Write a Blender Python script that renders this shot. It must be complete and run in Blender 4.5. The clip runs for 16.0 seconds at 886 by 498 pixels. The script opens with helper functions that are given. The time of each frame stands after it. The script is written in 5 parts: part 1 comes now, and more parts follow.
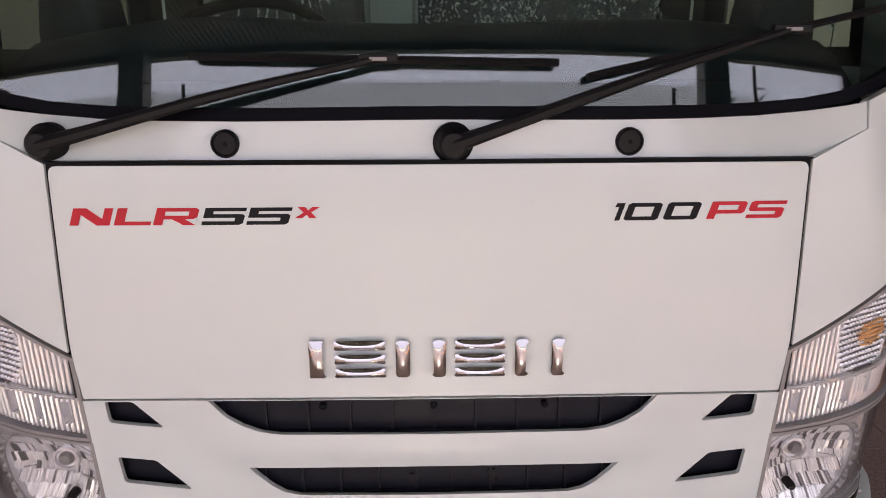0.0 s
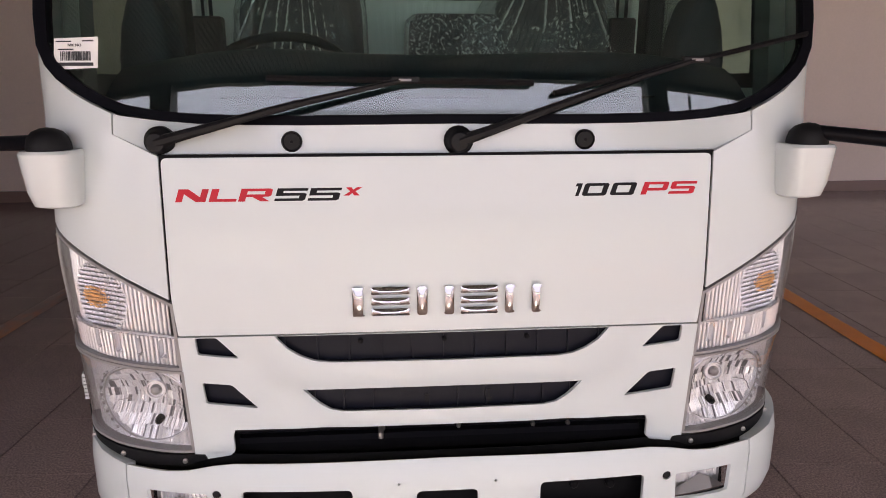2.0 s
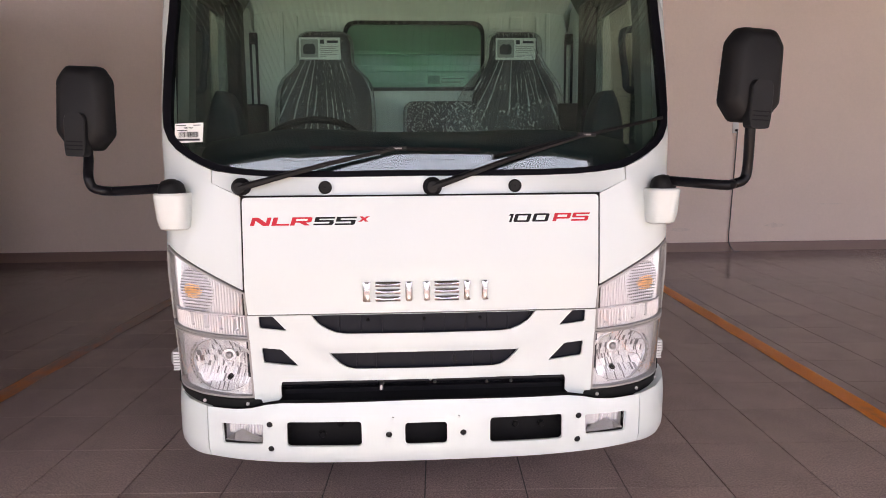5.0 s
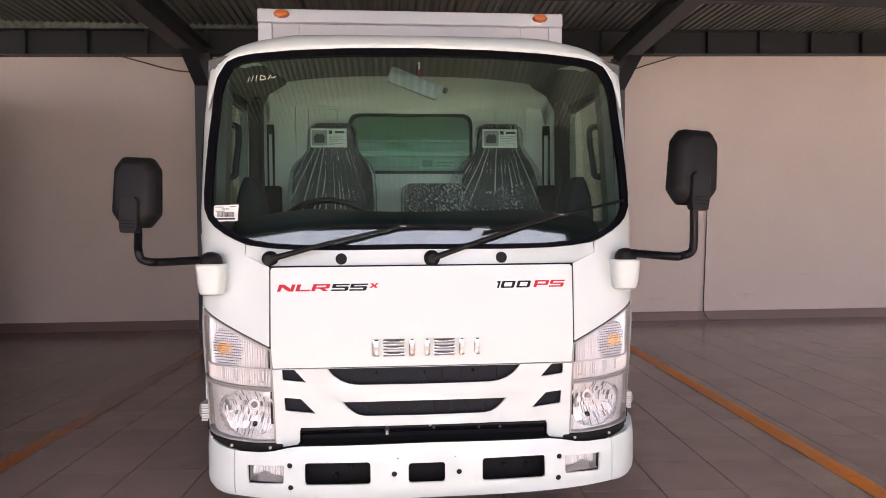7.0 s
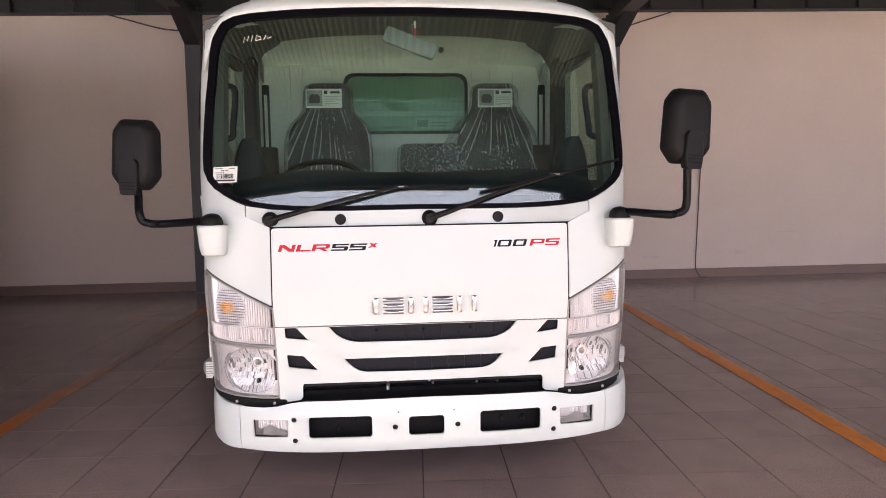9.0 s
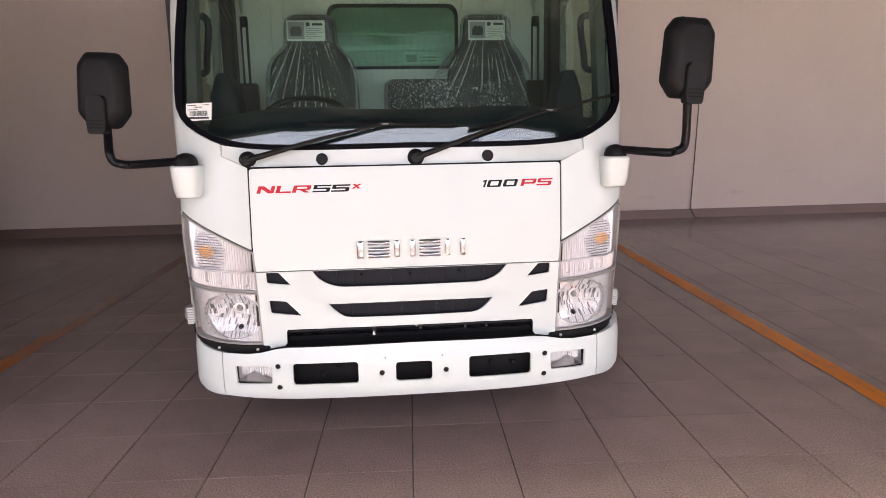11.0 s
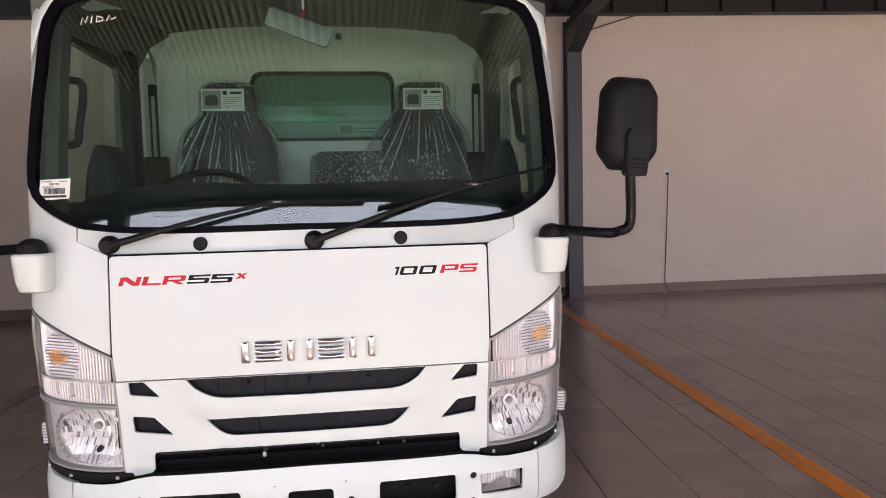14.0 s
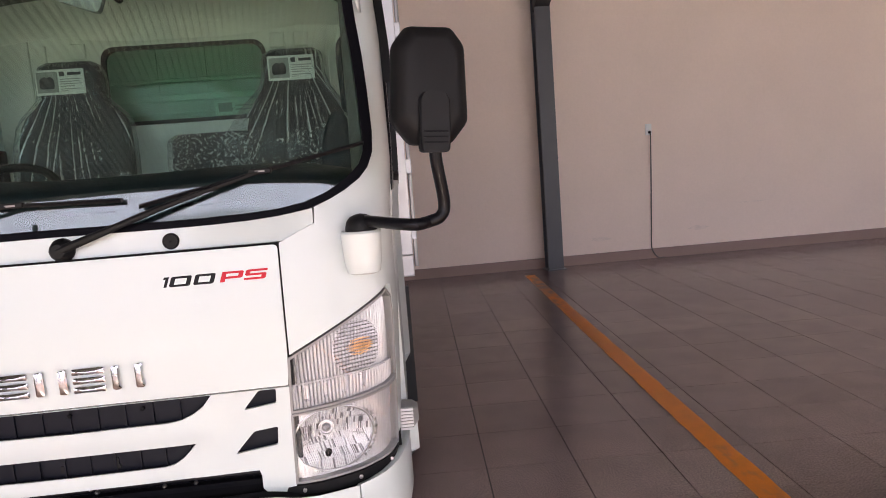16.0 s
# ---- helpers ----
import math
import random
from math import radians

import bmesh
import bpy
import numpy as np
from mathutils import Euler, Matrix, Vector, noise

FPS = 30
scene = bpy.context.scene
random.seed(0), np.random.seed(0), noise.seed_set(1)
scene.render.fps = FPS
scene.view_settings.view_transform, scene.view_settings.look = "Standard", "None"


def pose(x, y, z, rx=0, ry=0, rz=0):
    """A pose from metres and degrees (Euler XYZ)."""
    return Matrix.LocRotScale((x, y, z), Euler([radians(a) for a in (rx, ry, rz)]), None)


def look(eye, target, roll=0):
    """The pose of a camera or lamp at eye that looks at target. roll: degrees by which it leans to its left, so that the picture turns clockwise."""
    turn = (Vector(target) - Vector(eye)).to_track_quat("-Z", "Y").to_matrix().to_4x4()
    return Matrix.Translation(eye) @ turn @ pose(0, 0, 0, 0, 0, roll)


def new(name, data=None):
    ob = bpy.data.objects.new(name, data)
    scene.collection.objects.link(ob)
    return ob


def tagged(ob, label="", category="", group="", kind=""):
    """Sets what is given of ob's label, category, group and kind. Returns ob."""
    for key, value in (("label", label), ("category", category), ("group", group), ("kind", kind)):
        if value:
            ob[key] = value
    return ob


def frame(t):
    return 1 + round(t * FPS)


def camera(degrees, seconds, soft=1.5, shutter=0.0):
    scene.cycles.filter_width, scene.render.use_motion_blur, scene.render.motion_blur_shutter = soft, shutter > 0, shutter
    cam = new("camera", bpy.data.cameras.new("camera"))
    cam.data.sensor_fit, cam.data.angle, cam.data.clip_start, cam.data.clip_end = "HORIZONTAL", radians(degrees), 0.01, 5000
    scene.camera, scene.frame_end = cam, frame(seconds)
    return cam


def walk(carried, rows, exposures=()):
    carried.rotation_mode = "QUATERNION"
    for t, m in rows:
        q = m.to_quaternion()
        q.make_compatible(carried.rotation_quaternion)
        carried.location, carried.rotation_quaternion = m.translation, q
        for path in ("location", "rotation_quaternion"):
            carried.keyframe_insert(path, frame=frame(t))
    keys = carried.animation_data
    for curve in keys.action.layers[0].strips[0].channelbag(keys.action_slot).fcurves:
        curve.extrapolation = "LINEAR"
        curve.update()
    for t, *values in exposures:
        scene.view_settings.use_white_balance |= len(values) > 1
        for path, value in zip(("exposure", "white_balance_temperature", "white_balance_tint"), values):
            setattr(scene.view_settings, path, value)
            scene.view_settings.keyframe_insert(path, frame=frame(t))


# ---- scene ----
cam = camera(66.9, 16.0, soft=0.95)
PATH = [
    (0, (-0.003, -1.035, 1.358), (0.033, 0.882, 0.789), -0.2),
    (0.5, (0.01, -1.139, 1.344), (0.02, 0.772, 0.754), -0.5),
    (1, (-0.032, -1.223, 1.332), (0.05, 0.706, 0.81), 0.1),
    (1.5, (-0.072, -1.321, 1.355), (0.022, 0.612, 0.851), -0.6),
    (2, (-0.106, -1.437, 1.347), (0.034, 0.497, 0.856), -0.1),
    (2.5, (-0.053, -1.545, 1.338), (0.05, 0.41, 0.932), -0.6),
    (3, (-0.016, -1.673, 1.348), (0.057, 0.291, 0.978), -0.3),
    (5.5, (-0.073, -2.361, 1.322), (0.058, -0.385, 1.048), -0.2),
    (6, (-0.063, -2.482, 1.317), (0.067, -0.505, 1.048), 0.3),
    (6.5, (-0.099, -2.558, 1.327), (0.051, -0.573, 1.136), -0.3),
    (7, (-0.143, -2.625, 1.347), (0.023, -0.634, 1.277), -0.4),
    (7.5, (-0.159, -2.661, 1.357), (0.05, -0.673, 1.392), 0.3),
    (8, (-0.177, -2.672, 1.356), (0.025, -0.683, 1.285), -0.7),
    (8.5, (-0.166, -2.673, 1.351), (0.043, -0.688, 1.213), -0.5),
    (9, (-0.163, -2.669, 1.348), (0.02, -0.687, 1.159), -0.8),
    (11.5, (-0.086, -2.509, 1.325), (0.107, -0.561, 0.918), -1.0),
    (12, (-0.033, -2.433, 1.315), (0.111, -0.488, 0.876), -1.1),
    (12.5, (-0.067, -2.309, 1.316), (0.111, -0.358, 0.913), 0.4),
    (13, (-0.088, -2.161, 1.326), (0.179, -0.194, 1.079), -0.5),
    (13.5, (-0.032, -2.119, 1.327), (0.274, -0.153, 1.119), -1.0),
    (14, (0.176, -2.174, 1.345), (0.423, -0.195, 1.193), -1.4),
    (14.5, (0.354, -2.173, 1.367), (0.502, -0.186, 1.194), -4.0),
    (15, (0.495, -2.02, 1.352), (0.79, -0.054, 1.13), -1.6),
    (15.5, (0.636, -1.9, 1.378), (1.07, 0.043, 1.192), -2.8),
    (16, (0.882, -1.835, 1.361), (1.052, 0.143, 1.119), -4.4),
]
EXPOSURES = [(0.0, 1.66, 8100.0, 10.5), (1.5, 1.79, 8100.0, 9.5), (3.0, 2.05, 8100.0, 8.0), (5.5, 2.34, 7980.0, 7.5), (7.0, 2.38, 7980.0, 7.8), (8.0, 2.47, 7980.0, 7.8), (9.0, 2.36, 7980.0, 7.8), (12.0, 2.32, 7930.0, 5.0), (13.0, 2.18, 7900.0, 5.0), (14.0, 2.20, 7900.0, 5.0), (15.0, 2.31, 7950.0, 6.0), (16.0, 2.33, 7980.0, 6.5)]
walk(cam, [(t, look(eye, target, roll)) for t, eye, target, roll in PATH], EXPOSURES)

# ---- world and light ----
world = bpy.data.worlds.new("sky")
scene.world = world
world.use_nodes = True
wt = world.node_tree
sky = wt.nodes.new("ShaderNodeTexSky")
sky.sky_type, sky.sun_disc = "NISHITA", False
sky.sun_elevation, sky.sun_rotation = radians(38), radians(180)
sky.air_density, sky.dust_density, sky.ozone_density = 1.0, 7.0, 1.0
haze = wt.nodes.new("ShaderNodeHueSaturation")  # a hazy, nearly white sky
haze.inputs["Saturation"].default_value = 0.35
wt.links.new(sky.outputs[0], haze.inputs["Color"])
cool = wt.nodes.new("ShaderNodeVectorMath")
cool.operation, cool.inputs[1].default_value = "MULTIPLY", (0.93, 0.95, 1.12)
wt.links.new(haze.outputs[0], cool.inputs[0])
wt.links.new(cool.outputs[0], wt.nodes["Background"].inputs[0])
wt.nodes["Background"].inputs[1].default_value = 0.11
sun = new("sun", bpy.data.lights.new("sun", "SUN"))
sun.data.energy, sun.data.angle, sun.data.color = 4.2, radians(12), (1.0, 0.97, 0.93)
sun.matrix_world = look((0, -39.4, 30.78), (0, 0, 0))


# ---- materials ----
def mat(name, color, rough=0.5, metal=0.0, vary=0.08, scale=6.0, bump=0.0, bump_scale=60.0, coat=0.0, stretch=(1, 1, 1), fine=True, per_object=0.0, rough_vary=0.1, spec=0.5, world_size=False):
    """A procedural surface: two scales of colour variation, uneven gloss and fine relief."""
    m = bpy.data.materials.new(name)
    m.use_nodes = True
    nt = m.node_tree
    b = nt.nodes["Principled BSDF"]
    tc = nt.nodes.new("ShaderNodeTexCoord")
    mp = nt.nodes.new("ShaderNodeMapping")
    mp.inputs["Scale"].default_value = stretch
    place = nt.nodes.new("ShaderNodeNewGeometry").outputs["Position"] if world_size else tc.outputs["Object"]
    nt.links.new(place, mp.inputs[0])
    n1, n2 = nt.nodes.new("ShaderNodeTexNoise"), nt.nodes.new("ShaderNodeTexNoise")
    n1.inputs["Scale"].default_value, n1.inputs["Detail"].default_value = scale, 4
    n2.inputs["Scale"].default_value, n2.inputs["Detail"].default_value = bump_scale, 6
    for n in (n1, n2):
        nt.links.new(mp.outputs[0], n.inputs["Vector"])
    mixed = nt.nodes.new("ShaderNodeMath")
    mixed.operation = "MULTIPLY_ADD"
    nt.links.new(n2.outputs[0], mixed.inputs[0])
    mixed.inputs[1].default_value = 0.5 if fine else 0.0
    nt.links.new(n1.outputs[0], mixed.inputs[2])
    top = mixed.outputs[0]
    if per_object:
        oi = nt.nodes.new("ShaderNodeObjectInfo")
        ad = nt.nodes.new("ShaderNodeMath")
        ad.operation = "MULTIPLY_ADD"
        nt.links.new(oi.outputs["Random"], ad.inputs[0])
        ad.inputs[1].default_value = per_object
        nt.links.new(top, ad.inputs[2])
        top = ad.outputs[0]
    ramp = nt.nodes.new("ShaderNodeMapRange")
    ramp.inputs[1].default_value, ramp.inputs[2].default_value = 0.1, 1.4 + per_object
    ramp.inputs[3].default_value, ramp.inputs[4].default_value = 1 - vary, 1 + vary
    nt.links.new(top, ramp.inputs[0])
    mul = nt.nodes.new("ShaderNodeVectorMath")
    mul.operation = "SCALE"
    mul.inputs[0].default_value = color
    nt.links.new(ramp.outputs[0], mul.inputs["Scale"])
    nt.links.new(mul.outputs[0], b.inputs["Base Color"])
    rr = nt.nodes.new("ShaderNodeMapRange")
    rr.inputs[1].default_value, rr.inputs[2].default_value = 0.0, 1.0
    rr.inputs[3].default_value, rr.inputs[4].default_value = rough * (1 - rough_vary), min(1, rough * (1 + rough_vary))
    nt.links.new(n1.outputs[0], rr.inputs[0])
    nt.links.new(rr.outputs[0], b.inputs["Roughness"])
    b.inputs["Metallic"].default_value = metal
    b.inputs["Specular IOR Level"].default_value = spec
    b.inputs["Coat Weight"].default_value, b.inputs["Coat Roughness"].default_value = coat, 0.04
    if bump:
        bp = nt.nodes.new("ShaderNodeBump")
        bp.inputs["Strength"].default_value, bp.inputs["Distance"].default_value = min(1, bump * 100), 0.01
        nt.links.new(n2.outputs[0], bp.inputs["Height"])
        nt.links.new(bp.outputs[0], b.inputs["Normal"])
    return m


def glass(name, tint, ior=1.5, rough=0.0, sheen=0.0, ridge_glints=None):
    """A clear sheet: tinted see-through, with gloss by Fresnel."""
    m = bpy.data.materials.new(name)
    m.use_nodes = True
    nt = m.node_tree
    nt.nodes.remove(nt.nodes["Principled BSDF"])
    tr, gl, mx, fr = (nt.nodes.new("ShaderNode" + k) for k in ("BsdfTransparent", "BsdfGlossy", "MixShader", "LayerWeight"))
    tr.inputs[0].default_value = (*tint, 1)
    gl.inputs["Roughness"].default_value = rough
    fr.inputs[0].default_value = 0.5
    rise, gain = nt.nodes.new("ShaderNodeMath"), nt.nodes.new("ShaderNodeMath")
    rise.operation, rise.inputs[1].default_value = "POWER", 5.0
    base = ((ior - 1) / (ior + 1)) ** 2
    gain.operation, gain.inputs[1].default_value, gain.inputs[2].default_value = "MULTIPLY_ADD", 1 - base, base
    nt.links.new(fr.outputs["Facing"], rise.inputs[0])
    nt.links.new(rise.outputs[0], gain.inputs[0])
    more = nt.nodes.new("ShaderNodeMath")
    more.operation, more.use_clamp = "ADD", True
    more.inputs[1].default_value = sheen
    nt.links.new(gain.outputs[0], more.inputs[0])
    nt.links.new(more.outputs[0], mx.inputs[0])
    if ridge_glints:  # highlights put on the fold ridges, found by pointiness
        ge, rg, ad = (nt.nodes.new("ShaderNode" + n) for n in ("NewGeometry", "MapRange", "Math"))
        rg.inputs[1].default_value, rg.inputs[2].default_value = ridge_glints[0], ridge_glints[1]
        rg.inputs[3].default_value, rg.inputs[4].default_value = 0.0, ridge_glints[2]
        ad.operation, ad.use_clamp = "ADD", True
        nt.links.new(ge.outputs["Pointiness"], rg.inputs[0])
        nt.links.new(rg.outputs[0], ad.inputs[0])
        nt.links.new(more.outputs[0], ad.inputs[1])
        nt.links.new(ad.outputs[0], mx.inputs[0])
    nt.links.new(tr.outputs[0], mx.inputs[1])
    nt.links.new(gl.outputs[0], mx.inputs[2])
    if ridge_glints:  # pale diffuse mixed into these added ridge highlights
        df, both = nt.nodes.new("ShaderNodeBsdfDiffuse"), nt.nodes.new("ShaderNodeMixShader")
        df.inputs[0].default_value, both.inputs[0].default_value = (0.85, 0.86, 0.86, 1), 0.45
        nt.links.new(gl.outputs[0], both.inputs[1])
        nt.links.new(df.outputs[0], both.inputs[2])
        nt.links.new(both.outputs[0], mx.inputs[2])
    nt.links.new(mx.outputs[0], nt.nodes["Material Output"].inputs[0])
    return m


WHITE = mat("white_paint", (0.66, 0.712, 0.70), 0.30, vary=0.012, scale=2.0, coat=0.5, bump=0.0)
BLACK = mat("black_plastic", (0.009, 0.009, 0.010), 0.55, spec=0.22, vary=0.2, scale=12, bump=0.0006, bump_scale=500)
GLOSSBLACK = mat("black_gloss", (0.006, 0.006, 0.008), 0.3, vary=0.1, spec=0.2)
GASKET = mat("gasket_rubber", (0.005, 0.005, 0.007), 0.3, vary=0.1, spec=0.03)
RUBBER = mat("black_rubber", (0.009, 0.009, 0.010), 0.4, vary=0.2, spec=0.3)
DARKBLUE = mat("grille_plastic", (0.008, 0.009, 0.015), 0.45, vary=0.15, scale=9, spec=0.16)
VOID = mat("void_black", (0.005, 0.005, 0.006), 0.6, vary=0.3, scale=15, spec=0.12)
CHROME = mat("chrome", (0.48, 0.47, 0.48), 0.06, 1.0, vary=0.03)
MIRRORSILVER = mat("bowl_silver", (0.96, 0.96, 0.97), 0.14, 0.38, vary=0.04, scale=30)
SILVER = mat("reflector_silver", (0.92, 0.92, 0.93), 0.2, 0.5, vary=0.05, scale=30)
# dark tone put on lamp flutes in place of dark reflections
DARKFLUTE = mat("dark_flute", (0.20, 0.195, 0.20), 0.3, 0.3, vary=0.3, scale=60)
GREYTRIM = mat("grey_lamp_rim", (0.27, 0.26, 0.255), 0.35, vary=0.08)
STEEL = mat("bare_steel", (0.55, 0.53, 0.52), 0.3, 1.0, vary=0.15, scale=40)
RED = mat("red_decal", (0.56, 0.016, 0.032), 0.4, vary=0.04, spec=0.25)
BLACKDECAL = mat("black_decal", (0.008, 0.008, 0.010), 0.45, vary=0.05, spec=0.15)
LINING = mat("cab_lining", (0.80, 0.80, 0.755), 0.5, vary=0.08, scale=5, bump=0.0004, bump_scale=90)
DASH = mat("dash_plastic", (0.024, 0.031, 0.039), 0.7, spec=0.2, vary=0.2, scale=8, bump=0.0008, bump_scale=300)
FABRIC = mat("seat_fabric", (0.013, 0.014, 0.015), 0.75, vary=0.25, scale=18, bump=0.001, bump_scale=220)
PAPER = mat("label_paper", (0.86, 0.86, 0.83), 0.6, vary=0.04)
INK = mat("label_ink", (0.03, 0.03, 0.035), 0.6)
GREYINK = mat("label_grey_ink", (0.35, 0.35, 0.34), 0.6)
WRAPPED = mat("wrapped_mirror", (0.20, 0.205, 0.20), 0.3, vary=0.25, scale=25)
BOXSKIN = mat("box_panel", (0.66, 0.64, 0.66), 0.45, vary=0.05, scale=3)
ALU = mat("aluminium_rail", (0.72, 0.71, 0.72), 0.35, 0.4, vary=0.06)
ORANGE = mat("orange_lens", (0.75, 0.16, 0.02), 0.2, vary=0.1, scale=30, coat=0.6)
AMBER = mat("amber_bulb", (0.94, 0.53, 0.22), 0.3, vary=0.45, scale=60, coat=0.3)
CLEARPLASTIC = mat("white_lens", (0.7, 0.7, 0.7), 0.2, vary=0.1, scale=60, coat=0.5)
MIRRORGLASS = mat("mirror_glass", (0.9, 0.9, 0.9), 0.02, 1.0, vary=0.0)
WIND = glass("windscreen_glass", (0.80, 0.90, 0.86), 1.56, sheen=0.022)
SIDEGLASS = glass("side_glass", (0.84, 0.92, 0.86), 1.5)
LENS = glass("lamp_lens", (0.98, 0.98, 0.98), 1.45)
# the bright streaks on the folds come from the added ridge highlights
FILM = glass("plastic_film", (0.93, 0.94, 0.94), 1.4, 0.11, sheen=0.06, ridge_glints=(0.509, 0.552, 0.95))
ROOFLINING = mat("roof_lining", (0.10, 0.105, 0.10), 0.8, vary=0.15, scale=6, bump=0.0006, bump_scale=150)
REARGLASS = glass("rear_glass", (0.70, 0.87, 0.77), 1.4)
WALLPAINT = mat("wall_paint", (0.915, 0.75, 0.648), 0.75, vary=0.10, scale=0.9, bump=0.0012, bump_scale=35)
PLINTH = mat("plinth_tile", (0.31, 0.20, 0.165), 0.4, vary=0.12, scale=3)
TILE = mat("floor_tile", (0.283, 0.207, 0.196), 0.135, vary=0.32, scale=5, bump=0.0005, bump_scale=240, per_object=0.3, rough_vary=0.3, spec=0.38, world_size=True)
GROUT = mat("floor_grout", (0.035, 0.03, 0.03), 0.8, vary=0.2, scale=20)
SCUFF = mat("wall_scuff", (0.87, 0.72, 0.625), 0.8, vary=0.2, scale=14)
LINE = mat("orange_floor_paint", (0.90, 0.25, 0.008), 0.4, vary=0.18, scale=14, bump=0.0006, bump_scale=120)
COLUMN = mat("column_paint", (0.085, 0.085, 0.092), 0.45, vary=0.15, scale=5)
SHEET = mat("roof_sheet", (0.30, 0.315, 0.29), 0.42, vary=0.85, scale=13, stretch=(1.0, 0.012, 1.0), fine=False)
# darker copy of the roof sheet, keeps the low windscreen reflection dark
FRONTSHEET = mat("darkened_roof_sheet", (0.07, 0.078, 0.085), 0.5, vary=0.4, scale=13, stretch=(1.0, 0.012, 1.0), fine=False)
# roof brightness put into a pale colour, for the windscreen's reflection
STREAKSHEET = mat("pale_streak_sheet", (0.66, 0.80, 0.70), 0.45, vary=0.25, scale=9, stretch=(1.0, 0.02, 1.0), fine=False)
STEELDARK = mat("beam_paint", (0.030, 0.031, 0.035), 0.5, vary=0.25, scale=4)
WIRE = mat("cable_grey", (0.10, 0.085, 0.08), 0.5)
CONCRETE = mat("yard_concrete", (0.36, 0.35, 0.33), 0.85, vary=0.12, scale=0.4, bump=0.001, bump_scale=12)
FARGLOW = mat("far_glow_backdrop", (0.62, 0.61, 0.72), 0.8, vary=0.06, scale=0.3)

NEARROW = mat("near_glow_backdrop", (0.55, 0.55, 0.66), 0.8, vary=0.08, scale=0.3)
for m, e in ((FARGLOW, 0.92), (NEARROW, 0.54)):  # glow added to the backdrop; the sun stands behind it
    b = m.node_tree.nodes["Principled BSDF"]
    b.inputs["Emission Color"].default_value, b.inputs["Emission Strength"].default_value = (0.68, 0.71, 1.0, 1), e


def wear_and_fade(m, under, scale, cover, near, far, more):
    """Let the ground's colour show through a coat of paint in patches, and more of it towards y = far."""
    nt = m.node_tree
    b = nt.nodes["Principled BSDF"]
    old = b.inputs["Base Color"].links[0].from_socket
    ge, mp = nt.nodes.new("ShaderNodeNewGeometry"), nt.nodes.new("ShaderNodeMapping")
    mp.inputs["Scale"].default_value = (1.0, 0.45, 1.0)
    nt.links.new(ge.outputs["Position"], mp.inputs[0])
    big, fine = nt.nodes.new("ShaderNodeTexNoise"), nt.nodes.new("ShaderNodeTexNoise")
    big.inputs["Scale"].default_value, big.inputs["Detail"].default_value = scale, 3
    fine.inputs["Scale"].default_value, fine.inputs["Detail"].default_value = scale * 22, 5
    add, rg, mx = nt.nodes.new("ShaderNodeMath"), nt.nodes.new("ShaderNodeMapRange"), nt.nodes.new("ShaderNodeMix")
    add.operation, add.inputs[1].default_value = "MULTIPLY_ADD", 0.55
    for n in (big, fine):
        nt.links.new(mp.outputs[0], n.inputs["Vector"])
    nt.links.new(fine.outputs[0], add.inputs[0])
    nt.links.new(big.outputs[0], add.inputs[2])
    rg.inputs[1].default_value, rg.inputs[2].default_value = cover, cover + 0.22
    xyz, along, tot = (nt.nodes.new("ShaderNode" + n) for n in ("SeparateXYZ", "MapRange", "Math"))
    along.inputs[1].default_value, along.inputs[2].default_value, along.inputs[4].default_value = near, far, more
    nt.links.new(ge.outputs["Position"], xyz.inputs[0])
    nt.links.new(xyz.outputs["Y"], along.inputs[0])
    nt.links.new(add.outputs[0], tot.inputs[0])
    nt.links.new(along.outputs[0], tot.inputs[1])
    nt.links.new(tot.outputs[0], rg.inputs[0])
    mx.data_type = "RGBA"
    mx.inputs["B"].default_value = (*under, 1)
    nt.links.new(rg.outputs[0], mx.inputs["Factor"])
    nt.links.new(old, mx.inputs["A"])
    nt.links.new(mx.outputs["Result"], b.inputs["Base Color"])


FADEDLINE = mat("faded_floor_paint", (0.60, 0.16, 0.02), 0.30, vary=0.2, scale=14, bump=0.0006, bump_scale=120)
wear_and_fade(LINE, (0.30, 0.17, 0.12), 0.7, 0.9, 2.8, 5.2, 0.19)
wear_and_fade(FADEDLINE, (0.26, 0.18, 0.16), 0.6, 0.84, 0.6, 3.4, 0.26)


def speckled(m, size, low, high):
    """Granite-like grains of a given size: the colour is scaled from low to high."""
    nt = m.node_tree
    b = nt.nodes["Principled BSDF"]
    old = b.inputs["Base Color"].links[0].from_socket
    ge, nz, rg, sc = (nt.nodes.new("ShaderNode" + n) for n in ("NewGeometry", "TexNoise", "MapRange", "VectorMath"))
    nz.inputs["Scale"].default_value, nz.inputs["Detail"].default_value, nz.inputs["Roughness"].default_value = 1 / size, 3, 0.7
    rg.inputs[1].default_value, rg.inputs[2].default_value = 0.34, 0.68
    rg.inputs[3].default_value, rg.inputs[4].default_value = low, high
    sc.operation = "SCALE"
    nt.links.new(ge.outputs["Position"], nz.inputs["Vector"])
    nt.links.new(nz.outputs[0], rg.inputs[0])
    nt.links.new(old, sc.inputs[0])
    nt.links.new(rg.outputs[0], sc.inputs["Scale"])
    nt.links.new(sc.outputs[0], b.inputs["Base Color"])


speckled(TILE, 0.007, 0.55, 1.5)


